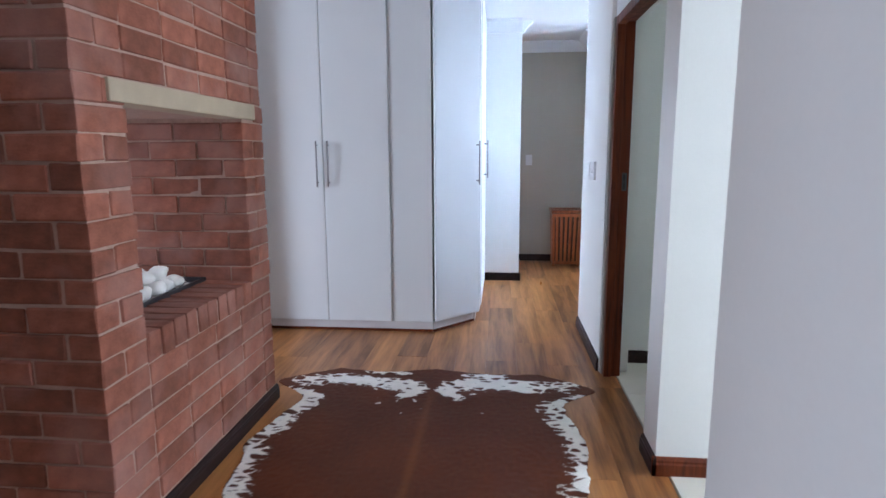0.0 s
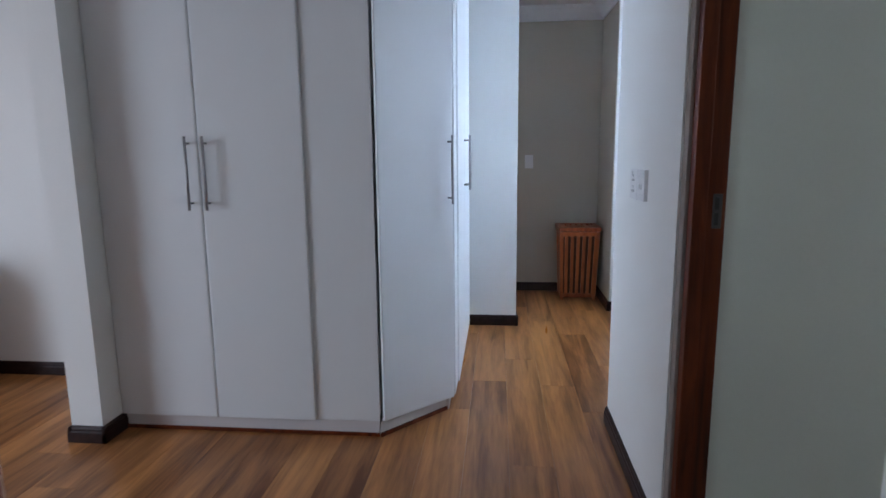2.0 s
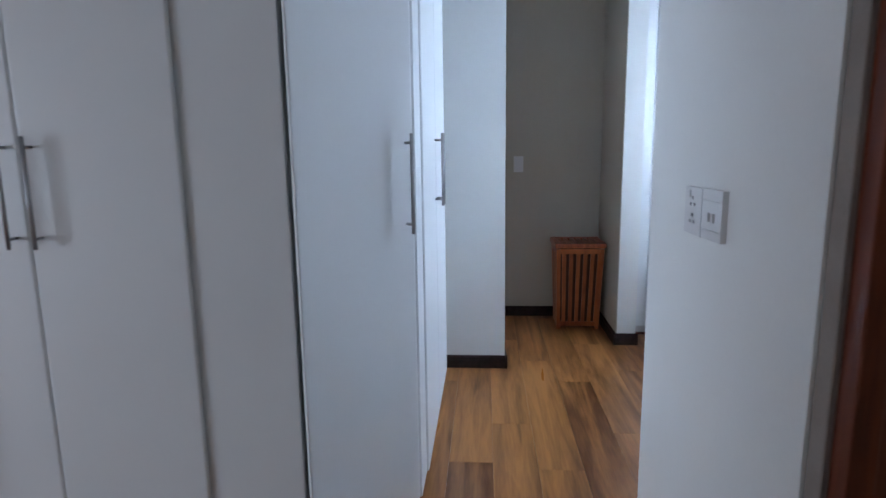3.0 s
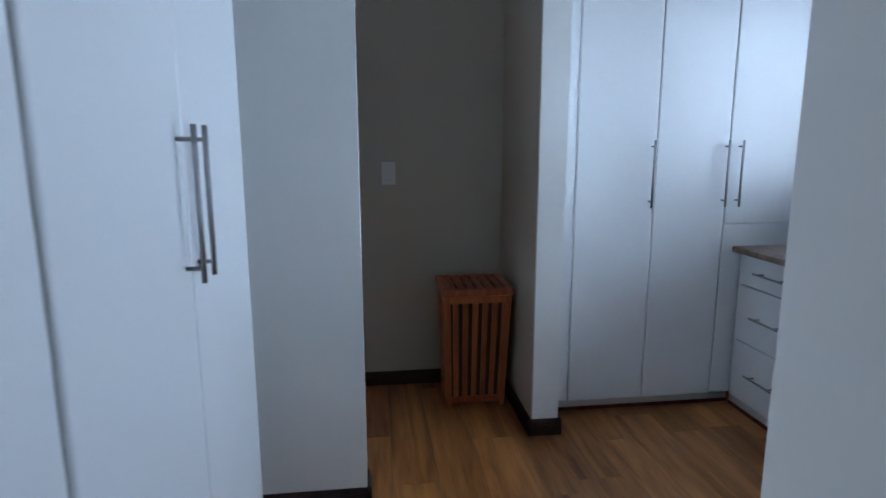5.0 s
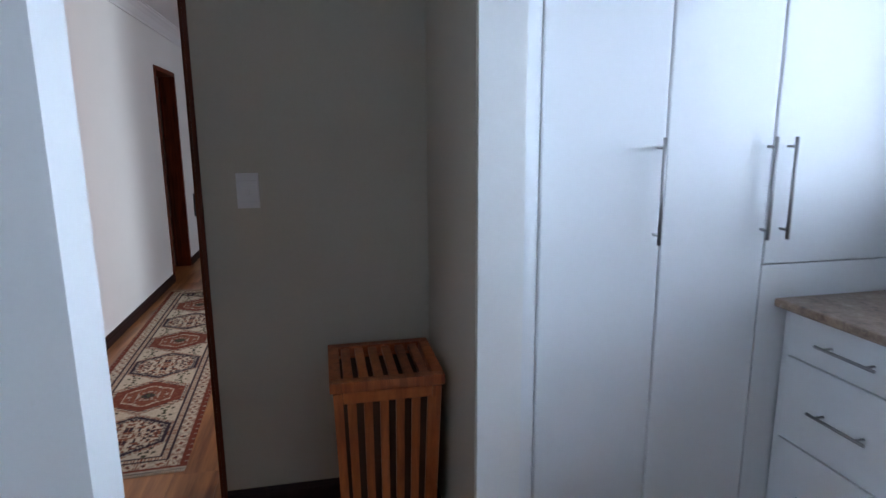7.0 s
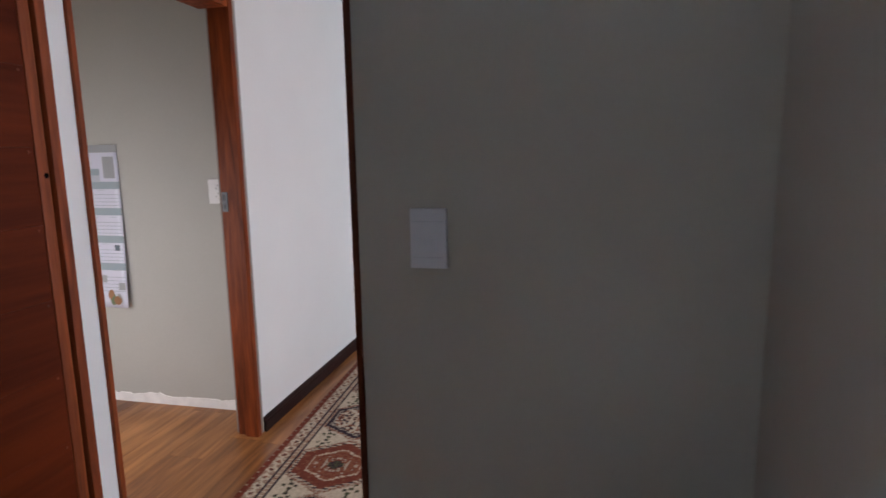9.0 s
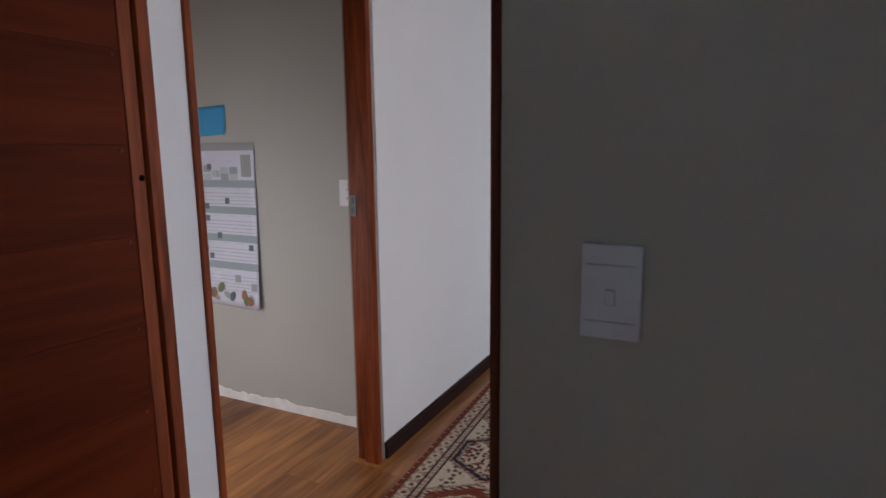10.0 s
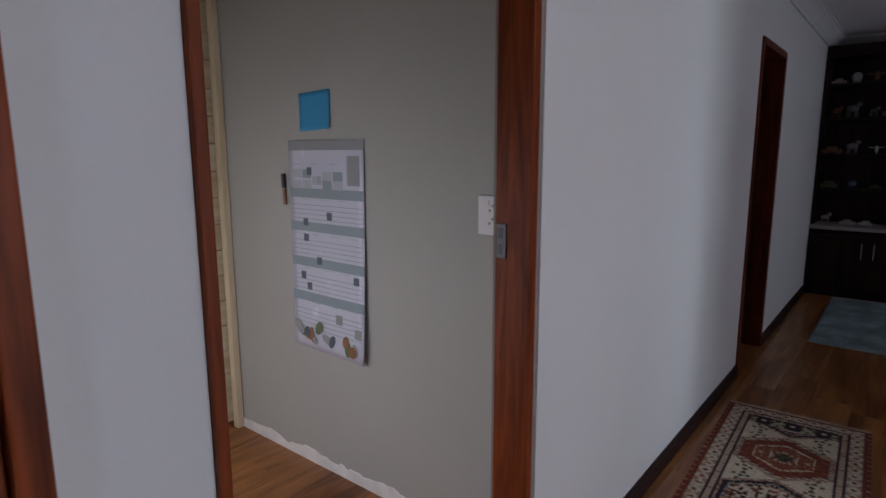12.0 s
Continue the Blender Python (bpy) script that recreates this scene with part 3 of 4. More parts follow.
# ---- floor ----
tagged(part("floor", B(-4.6, -3.2, -0.12, 4.3, 14.3, -0.009), SUBFLOOR), "mid-brown wood laminate floor, boards laid lengthwise", "floor", kind="structure")
floor = bpy.data.objects["floor"]
PW, PL = 0.193, 1.285
bm = B(0.0003, 0.0003, -0.009, PW - 0.0003, PL - 0.0003, 0.0, bevel=0.0006)
plank_mesh = bpy.data.meshes.new("plank")
bm.to_mesh(plank_mesh)
bm.free()
plank_mesh.materials.append(FLOOR)
rest = bmesh.new()
rng = random.Random(11)
NEAR = [(-1.75, 1.1, 0.98, 7.1), (0.98, 4.1, 2.5, 6.5), (-0.7, 7.0, 0.5, 11.2), (-2.7, 7.2, -0.7, 8.6)]


ROOMS = [(-4.3, -3.05, 0.98, 4.6), (-0.65, 4.55, 3.0, 7.0), (-2.75, 7.05, -0.7, 8.65), (-0.7, 7.0, 4.05, 14.1), (-2.25, 10.95, -0.7, 12.1), (0.9, 4.1, 3.0, 4.6)]


def roomy(x, y):
    return any(a < x + PW and x < c and b < y + PL and y < e for a, b, c, e in ROOMS)


def inside(x, y):
    return any(a < x + PW and x < c and b < y + PL and y < e for a, b, c, e in NEAR)


col = -29
while 0.98 + col * PW < 4.2:
    x = 0.98 + col * PW
    y = -3.2 - rng.uniform(0, PL)
    while y < 14.2:
        if not roomy(x, y) or (x >= 0.97 and y + PL < 4.15):
            y += PL
            continue
        yy = y
        if inside(x, yy):
            ob = new("plank", plank_mesh)
            ob.location = (x, yy, rng.uniform(-0.0003, 0.0003))
            ob.parent = floor
        else:
            box(rest, x + 0.0006, max(yy, 4.12 if x > 0.97 else -9) + 0.0006, -0.009, x + PW - 0.0006, yy + PL - 0.0006, 0.0)
        y += PL
    col += 1
tagged(part("plank_field", rest, FLOOR, floor), kind="stuff")
# bathroom tiles
tm = bpy.data.meshes.new("tile")
bm = B(0.0015, 0.0015, -0.008, 0.4985, 0.4985, 0.002, bevel=0.0015)
bm.to_mesh(tm)
bm.free()
tm.materials.append(TILE)
tf = tagged(part("floor_bathroom", B(0.985, -0.4, -0.0085, 3.7, 3.42, -0.003), GROUT), "cream glazed ceramic tile floor with thin grout lines", "floor", kind="structure")
for i in range(6):
    for j in range(8):
        ob = new("tile", tm)
        ob.location = (0.987 + i * 0.5, 3.42 - 0.5 * (j + 1), 0)
        ob.parent = tf

# ---- fireplace ----
fp = thing("brick_fireplace", "red face-brick fireplace column with raised open hearth and stone lintel", "fireplace")
L, T, C = 0.2373, 0.1136, 0.086
XF, Y0, Y1 = -0.913, 1.405, 2.71
X1 = -1.625


def brick_mesh(lx, ly, lz, seed=0):
    rg = random.Random(seed)
    me = bpy.data.meshes.new("brick")
    bm = B(0, 0, 0, lx, ly, lz, bevel=0.0)
    bmesh.ops.bevel(bm, geom=list(bm.edges), offset=0.004, segments=1, affect="EDGES")
    for v in bm.verts:
        v.co += Vector((rg.uniform(-1, 1), rg.uniform(-1, 1), rg.uniform(-1, 1))) * 0.003
    bm.to_mesh(me)
    bm.free()
    me.materials.append(BRICK)
    return me


BH = 0.0772
SIZES = {"sy": (0.1026, 0.2293, BH), "hy": (0.1026, 0.1106, BH), "sx": (0.2293, 0.1026, BH), "hx": (0.1106, 0.1026, BH), "row": (0.225, 0.074, 0.105)}
MB = {(k, n): brick_mesh(*v, seed=n * 7 + len(k)) for k, v in SIZES.items() for n in range(5)}
far_bricks = bmesh.new()
rng = random.Random(5)


def brick(kind, x, y, z, near=True):
    j = lambda s: rng.uniform(-s, s)
    kind = (kind, rng.randrange(5))
    m = pose(x + j(0.002), y + j(0.002), z + j(0.0015), j(0.35), j(0.35), j(0.5))
    if near:
        ob = new("brick", MB[kind])
        ob.matrix_world = m
        ob.parent = fp
    else:
        far_bricks.from_mesh(MB[kind])
        far_bricks.verts.ensure_lookup_table()
        for v in far_bricks.verts[-len(MB[kind].vertices):]:
            v.co = m @ v.co


HS, HE = 1.632, 2.483   # hearth opening
for k in range(30):
    z = k * C
    hole = 8 <= k <= 16
    odd = k % 2
    near = z < 2.15
    # front face, bricks along y
    y = Y0 + (T if odd else 0)
    if odd:
        brick("hy", XF - 0.1026, y, z, near)
        y += 0.5 * L
    n = 0
    while y < Y1 - 0.02:
        kind = "sy" if Y1 - y > 0.2 else "hy"
        ln = 0.2273 if kind == "sy" else 0.1086
        skip = hole and y + ln > HS + 0.02
        skip = skip or (k == 17 and y + ln > 1.54 and y < 2.6) or (k == 7 and y + ln > HS + 0.02 and y < HE - 0.02)
        if k == 7 and y < HE and y + ln > HE + 0.02:
            brick("hy", XF - 0.1026, HE, z, near)
        if not skip:
            brick(kind, XF - 0.1026, y, z, near)
        y += ln + 0.01
    if hole:
        if odd:
            brick("sx", XF - 0.2293, HE, z, near)
            brick("hy", XF - 0.1026, Y1 - 0.1086, z, near)
        else:
            brick("sy", XF - 0.1026, HE, z, near)
    # side face, bricks along x
    x = XF - (0 if odd else T)
    while x > X1 + 0.1:
        brick("sx", x - 0.2273, Y0, z, near and x > -1.36)
        x -= L
    # far inner wall of the hearth
    if hole or k == 7:
        x = XF - (L + 0.002 if odd and hole else T)
        while x > X1 + 0.1:
            brick("sx" if x - 0.2273 > X1 - 0.05 else "hx", max(x - 0.2273, X1) if x - 0.2273 > X1 - 0.05 else X1, HE, z)
            x -= L
# lintel-course closers
brick("hy", XF - 0.1026, 1.405 + 0.012, 17 * C)
brick("hy", XF - 0.1026, 2.612, 17 * C)
# rowlock sill
y = HS + 0.002
while y < HE - 0.04:
    brick("row", XF - 0.222, y, 0.60)
    y += 0.0845
far = part("brick_field", far_bricks, BRICK, fp)
tagged(far, kind="stuff")
# mortar core
for q in ((X1, Y0 + 0.005, 0, XF - 0.005, Y1 - 0.005, 0.690), (X1, Y0 + 0.005, 0.690, XF - 0.005, HS - 0.006, 1.475), (X1, HE + 0.006, 0.690, XF - 0.005, Y1 - 0.007, 1.475),
          (X1, Y0 + 0.005, 1.475, XF - 0.005, Y1 - 0.007, CH)):
    part("mortar", B(*q), MORTAR, fp, "grey-pink mortar")
part("lintel", B(XF - 0.11, 1.543, 1.470, XF + 0.012, 2.608, 1.543, bevel=0.006), SANDSTONE, fp, "cream cast-stone lintel")
bm = B(-1.45, 1.70, 0.692, -1.13, 2.455, 0.700)
for q in ((-1.45, 1.70, -1.44, 2.455), (-1.14, 1.70, -1.13, 2.455), (-1.44, 1.70, -1.14, 1.71), (-1.44, 2.445, -1.14, 2.455)):
    box(bm, q[0], q[1], 0.70, q[2], q[3], 0.722)
part("ash_tray", bm, TRAY, fp, "flat dark steel tray")
rng = random.Random(8)
chips = bmesh.new()
for i in range(260):
    s = rng.uniform(0.004, 0.011)
    cx, cy = rng.uniform(-1.43, -1.15), rng.uniform(1.72, 2.435)
    n0 = len(chips.verts)
    bmesh.ops.create_icosphere(chips, subdivisions=1, radius=s)
    chips.verts.ensure_lookup_table()
    for v in chips.verts[n0:]:
        v.co = Vector((v.co.x + cx, v.co.y + cy, v.co.z * 0.6 + 0.7 + s * 0.5))
ob = part("stone_chips", chips, PEBBLE)
tagged(ob, "loose white stone chips scattered over the hearth tray", "stone chips", kind="stuff")
spots = [(-1.195 - 0.085 * gx, 1.80 + 0.083 * gy, 0.737) for gx in range(3) for gy in range(7)] + [(-1.225 - 0.085 * gx, 1.85 + 0.088 * gy, 0.787) for gx in range(2) for gy in range(5)] + [(-1.265, 1.93 + 0.1 * gy, 0.832) for gy in range(2)]
for i, (px, py, pz) in enumerate(spots):
    bm = bmesh.new()
    bmesh.ops.create_icosphere(bm, subdivisions=3, radius=1)
    s = (rng.uniform(0.038, 0.047), rng.uniform(0.038, 0.05), rng.uniform(0.029, 0.037))
    for v in bm.verts:
        n = noise.noise(v.co * 1.3 + Vector((i * 7, 0, 0)))
        v.co = Vector((v.co.x * s[0], v.co.y * s[1], v.co.z * s[2])) * (1 + 0.2 * n)
    ob = part("pebble", bm, PEBBLE, smooth=True)
    ob.matrix_world = pose(px + rng.uniform(-0.012, 0.012), py + rng.uniform(-0.012, 0.012), pz, rng.uniform(-25, 25), rng.uniform(-25, 25), rng.uniform(0, 180))
    tagged(ob, "smooth white river pebble lying in the hearth tray", "pebble", "pebbles in the hearth")

# chest of drawers and screen beyond the hearth
CHEST = wood("chest_wood", (0.03, 0.009, 0.0055), (0.1, 0.03, 0.017), 0.55, "X", 1.2, 0.4, 0.0)
CHEST.node_tree.nodes["Principled BSDF"].inputs["Specular IOR Level"].default_value = 0.2
ch = thing("chest_of_drawers", "reddish-brown wooden chest with three rows of knobbed drawers", "drawers")
part("carcass", B(-4.1, 4.12, 0.06, -2.75, 4.575, 0.70), CHEST, ch)
part("top", B(-4.13, 4.09, 0.701, -2.72, 4.578, 0.735, bevel=0.006), CHEST, ch)
part("base", B(-4.08, 4.15, 0.0, -2.77, 4.57, 0.06), CHEST, ch)
for i in range(3):
    for j in range(3):
        x0 = -4.085 + i * 0.445
        dr = part("drawer_front", B(x0, 4.10, 0.075 + j * 0.208, x0 + 0.43, 4.12, 0.273 + j * 0.208, bevel=0.006), CHEST, ch)
        for kx in (0.13, 0.30):
            bm = bmesh.new()
            bmesh.ops.create_uvsphere(bm, u_segments=10, v_segments=8, radius=0.014, matrix=Matrix.Translation((x0 + kx, 4.088, 0.175 + j * 0.208)))
            part("knob", bm, STEEL, dr, "round metal knob", True)
tv = thing("television", "flat grey-blue screen hung above the chest of drawers", "television")
part("screen", B(-4.0, 4.52, 1.17, -2.9, 4.575, 1.8, bevel=0.006), material("screen_glass", (0.11, 0.12, 0.16), 0.25, vary=0.02), tv)

# ---- laundry basket ----
bk = thing("laundry_basket", "tapered orange-brown slatted wooden laundry basket with slatted lid", "basket", (1.06, 6.69, 0))


def tb(bm, u0, v0, z0, u1, v1, z1):
    """Box that follows the basket's taper."""
    b2 = bmesh.new()
    box(b2, u0, v0, z0, u1, v1, z1)
    for v in b2.verts:
        up = v.co.z / 0.66
        v.co.x, v.co.y = v.co.x * (0.89 + 0.11 * up), v.co.y * (0.64 + 0.36 * up)
    me = bpy.data.meshes.new("tmp")
    b2.to_mesh(me)
    b2.free()
    bm.from_mesh(me)
    bpy.data.meshes.remove(me)
    return bm


def bpart(name, bm, mat=None):
    me = bpy.data.meshes.new(name)
    bm.to_mesh(me)
    bm.free()
    me.materials.append(mat or BASKET)
    ob = new(name, me)
    ob.parent = bk
    return ob


W2, D2 = 0.174, 0.17
bpart("lining", tb(bmesh.new(), -W2 + 0.016, -D2 + 0.016, 0.03, W2 - 0.016, D2 - 0.016, 0.615), SHADE_CLOTH)
for sx in (-1, 1):
    for sy in (-1, 1):
        bpart("corner_post", tb(bmesh.new(), sx * W2 - 0.0 - (0.03 if sx > 0 else 0), sy * D2 - (0.03 if sy > 0 else 0), 0, sx * W2 + (0.03 if sx < 0 else 0), sy * D2 + (0.03 if sy < 0 else 0), 0.62))
for z0, z1 in ((0.025, 0.06), (0.585, 0.622)):
    for s in (-1, 1):
        bpart("rail", tb(bmesh.new(), -W2 + 0.031, s * D2 - (0.014 if s > 0 else 0), z0, W2 - 0.031, s * D2 + (0.014 if s < 0 else 0), z1))
        bpart("rail", tb(bmesh.new(), s * W2 - (0.014 if s > 0 else 0), -D2 + 0.031, z0, s * W2 + (0.014 if s < 0 else 0), D2 - 0.031, z1))
for i in range(6):
    u = -W2 + 0.057 + i * 0.052
    for s in (-1, 1):
        bpart("slat", tb(bmesh.new(), u - 0.014, s * D2 - (0.012 if s > 0 else 0), 0.061, u + 0.014, s * D2 + (0.012 if s < 0 else 0), 0.584))
    v = -D2 + 0.055 + i * 0.052
    for s in (-1, 1):
        bpart("slat", tb(bmesh.new(), s * W2 - (0.012 if s > 0 else 0), v - 0.014, 0.061, s * W2 + (0.012 if s < 0 else 0), v + 0.014, 0.584))
for q in ((-0.183, -0.179, 0.183, -0.141), (-0.183, 0.141, 0.183, 0.179), (-0.183, -0.1405, -0.146, 0.1405), (0.146, -0.1405, 0.183, 0.1405)):
    bpart("lid_frame", B(q[0], q[1], 0.628, q[2], q[3], 0.662, bevel=0.003))
for i in range(6):
    u = -0.122 + i * 0.0488
    bpart("lid_slat", B(u - 0.015, -0.14, 0.636, u + 0.015, 0.14, 0.656, bevel=0.003))

# ---- cowhide on the bedroom floor ----
def cowhide():
    st = 0.006
    nx, ny = int(2.1 / st), int(2.35 / st)
    xs = -1.12 + np.arange(nx) * st
    ys = 0.9 + np.arange(ny) * st
    verts, cols, index = [], [], {}
    nz = noise.noise
    for j, y in enumerate(ys):
        for i, x in enumerate(xs):
            u = x + 0.08
            e = 0.03 * nz(Vector((x * 4, y * 4, 1))) + 0.012 * nz(Vector((x * 14, y * 14, 2)))
            a = abs(u)
            half = 0.72 + 0.05 * math.cos((y - 2.25) * 5.0)
            leg = 0.245 * math.exp(-((y - 2.93) / 0.12) ** 2)
            if y > 2.97:
                half = 0.86 - (y - 2.97) * 1.3
            edge = min(half + leg * (1 if y <= 2.97 else 0.2) - a + e, 3.155 + 0.025 * math.cos(a * 9) - y + e, y - 1.0 + e * 2)
            if edge < 0:
                continue
            index[i, j] = len(verts)
            verts.append((x, y, 0.004 + 0.004 * max(0, nz(Vector((x * 3, y * 3, 5)))) + 0.0012 * nz(Vector((x * 40, y * 40, 7)))))
            low = nz(Vector((x * 6, y * 9, 11)))
            mid = nz(Vector((x * 13, y * 22, 12)))
            fine = nz(Vector((x * 45, y * 60, 13)))
            side = 0.5 * math.exp(-((edge - 0.035) / 0.075) ** 2) * min(1, max(0, (2.9 - y) * 12))
            line = 2.975 - 0.05 * math.exp(-(u / 0.25) ** 2) + 0.02 * math.sin(x * 9)
            band = (0.62 + 0.16 * math.exp(-((a - 0.24) / 0.2) ** 2)) * math.exp(-((y - line) / 0.068) ** 2) * (1 - 0.8 * math.exp(-(u / 0.035) ** 2)) * min(1, max(0, (0.86 - a) * 8))
            patch = 0.6 * math.exp(-((y - 3.105) / 0.028) ** 2) * math.exp(-((a - 0.31) / 0.13) ** 2)
            tongue = 0.85 * math.exp(-((a - 0.05 - (2.9 - y) * 0.75) / 0.045) ** 2) * math.exp(-((y - 2.84) / 0.075) ** 2)
            zone = max(side, band, patch, tongue)
            wx, wy = x + 0.02 * mid, y + 0.014 * nz(Vector((x * 12, y * 16, 41)))
            d = noise.voronoi(Vector((wx * 13, wy * 24, 3)))[0]
            web = d[1] - d[0]
            white = zone * 1.2 - 0.4 - 1.6 * (web - 0.2) + 0.58 * low + 0.22 * mid + 0.12 * fine
            white = white if zone > 0.12 else -1
            if 2.5 < y < 2.9 and a < 0.34:
                white = max(white, (nz(Vector((x * 22, y * 26, 51))) - 0.52 - (2.9 - y) * 0.35) * 2)
            w = min(1, max(0, white * 10 + 0.5))
            spine = math.exp(-(u / (0.02 + 0.01 * nz(Vector((0, y * 3, 3))))) ** 2) * 0.45 * min(1, max(0, (2.88 - y) * 6))
            g = 1 + 0.28 * nz(Vector((x * 4, y * 4, 21))) + 0.16 * nz(Vector((x * 60, y * 22, 22)))
            spot = min(1, max(0, zone * 2.2 - 0.75)) * min(1, max(0, web * 3 - 0.5))
            br = np.array((0.1, 0.0245, 0.0085)) * g * (1 - 0.55 * spot) + np.array((0.13, 0.05, 0.013)) * spine
            pale = np.array((0.84, 0.81, 0.76)) * (1 + 0.1 * mid)
            rim = 4 * w * (1 - w)
            cols.append((*((br * (1 - w) + pale * w) * (1 - 0.25 * rim)), 1))
    faces = [(index[i, j], index[i + 1, j], index[i + 1, j + 1], index[i, j + 1]) for i, j in index
             if (i + 1, j) in index and (i + 1, j + 1) in index and (i, j + 1) in index]
    me = bpy.data.meshes.new("cowhide_rug")
    me.from_pydata(verts, [], faces)
    at = me.color_attributes.new("dye", "FLOAT_COLOR", "POINT")
    at.data.foreach_set("color", np.array(cols, dtype=np.float32).ravel())
    me.materials.append(painted("cowhide", "dye", 0.6, 0.15, 400))
    me.polygons.foreach_set("use_smooth", [True] * len(me.polygons))
    ob = new("cowhide_rug", me)
    so = ob.modifiers.new("thickness", "SOLIDIFY")
    so.thickness, so.offset = 0.003, -1
    return tagged(ob, "red-brown and white speckled cowhide rug lying flat on the laminate", "rug")


cowhide()


# ---- patterned runner in the hall ----
def runner():
    x0, x1, y0, y1, st = -0.33, 0.33, -1.6, 1.6, 0.0055
    nx, ny = int((x1 - x0) / st), int((y1 - y0) / st)
    red, cream, navy, brown, green, pale = (np.array(c) for c in ((0.18, 0.045, 0.026), (0.56, 0.48, 0.36), (0.035, 0.022, 0.032), (0.24, 0.085, 0.045), (0.08, 0.085, 0.04), (0.42, 0.36, 0.28)))
    W, H = x1 - x0, y1 - y0
    cols = np.zeros((ny + 1, nx + 1, 4), dtype=np.float32)
    zz = np.zeros((ny + 1, nx + 1))
    for j in range(ny + 1):
        for i in range(nx + 1):
            u, v = i / nx * W, j / ny * H
            ex, ey = min(u, W - u), min(v, H - v)
            e = min(ex, ey)
            along = v if ex < ey else u
            s = noise.noise(Vector((u * 60, v * 60, 3)))
            if e < 0.012:
                c = pale if ey < 0.012 or (along % 0.05) < 0.006 else red
            elif e < 0.03:
                c = red
            elif e < 0.085:
                ph = (along % 0.064) / 0.064
                q = (e - 0.03) / 0.055
                m = abs(ph - 0.5) * 1.2 + abs(q - 0.5)
                m += 0.28 * noise.noise(Vector((u * 95, v * 95, 9)))
                c = navy if m < 0.12 else (brown if m < 0.27 else (cream if m < 0.62 else (brown if (ph * 6) % 1 < 0.42 else pale)))
            elif e < 0.094:
                c = navy
            elif e < 0.118:
                c = cream if (along % 0.014) < 0.008 else brown
            elif e < 0.127:
                c = navy
            else:
                fx, fy = u - W / 2, (v - 0.127) % 0.46 - 0.23
                odd = int((v - 0.127) / 0.46) % 2
                fx, fy = round(fx / 0.008) * 0.008, round(fy / 0.008) * 0.008
                r = max(abs(fx) / 0.19, (abs(fx) * 0.62 + abs(fy)) / 0.212)
                a = noise.noise(Vector((abs(fx) * 48, abs(fy) * 48, 5 + odd)))
                b = noise.noise(Vector((u * 110, v * 110, 15)))
                if v > H - 0.21:
                    k = (u - 0.127) % 0.135
                    c = navy if abs(k - 0.067) < 0.035 + 0.012 * b else (pale if a > 0 else green)
                    if 0.035 < v - H + 0.21 < 0.06 and abs(k - 0.067) < 0.012:
                        c = cream
                elif r < 1.0:
                    if odd:
                        if r > 0.93:
                            c = navy if (along % 0.02) < 0.01 else cream
                        elif r > 0.66:
                            c = red if a < 0.3 else brown
                        elif 0.6 < r:
                            c = cream if b > -0.15 else brown
                        else:
                            c = brown if a < 0.05 else (red if a < 0.25 else pale)
                            if r < 0.18:
                                c = navy if b > 0 else green
                    else:
                        if r > 0.9:
                            c = navy
                        elif r > 0.82:
                            c = pale if b > 0 else navy
                        else:
                            c = cream if a < 0.02 else (brown if a < 0.24 else navy)
                            if b > 0.42:
                                c = red
                else:
                    c = cream
                    qx, qy = abs(fx) - 0.135, abs(fy) - 0.178
                    near = min((qx - ox) ** 2 + (qy - oy) ** 2 for ox, oy in ((0, 0), (0.028, 0.012), (-0.028, 0.012), (0.012, -0.028), (-0.006, 0.036)))
                    if near < 0.011 ** 2:
                        c = green if b > -0.1 else navy
                    elif r < 1.1:
                        c = brown if b > 0.0 else pale
            cols[j, i] = (*(c * (1 + 0.22 * s)), 1)
            zz[j, i] = 0.007 + 0.0008 * s
    me = bpy.data.meshes.new("runner_rug")
    top = [(x0 + i / nx * W, y0 + j / ny * H, float(zz[j, i])) for j in range(ny + 1) for i in range(nx + 1)]
    n = nx + 1
    me.from_pydata(top, [], [(j * n + i, j * n + i + 1, (j + 1) * n + i + 1, (j + 1) * n + i) for j in range(ny) for i in range(nx)])
    at = me.color_attributes.new("dye", "FLOAT_COLOR", "POINT")
    at.data.foreach_set("color", cols.ravel())
    me.materials.append(painted("wool_pile", "dye", 0.95, 0.4, 350))
    rug = tagged(new("runner_rug", me), "patterned oriental wool runner in cream, navy and rust red", "rug")
    so = rug.modifiers.new("thickness", "SOLIDIFY")
    so.thickness, so.offset = 0.006, -1
    fr = bmesh.new()
    rg = random.Random(2)
    for ye, s in ((y0, -1), (y1, 1)):
        x = x0 + 0.004
        while x < x1:
            box(fr, x, min(ye, ye + s * 0.02), 0.001, x + 0.004, max(ye, ye + s * (0.02 + rg.uniform(0, 0.008))), 0.004)
            x += 0.009
    tagged(part("fringe", fr, material("fringe_cotton", (0.5, 0.44, 0.35), 0.95, vary=0.1), rug, "short cream cotton fringe"), kind="stuff")
    rug.matrix_world = pose(-0.145, 8.86, 0, 0, 0, 2.3)


runner()


def shag_rug():
    bm = bmesh.new()
    st = 0.02
    x0, x1, y0, y1 = -0.345, 1.35, 11.96, 13.66
    nx, ny = int((x1 - x0) / st), int((y1 - y0) / st)
    vs = {}
    for j in range(ny + 1):
        for i in range(nx + 1):
            x, y = x0 + i * st, y0 + j * st
            h = 0.018 + 0.014 * noise.noise(Vector((x * 16, y * 16, 0))) + 0.008 * noise.noise(Vector((x * 45, y * 45, 0)))
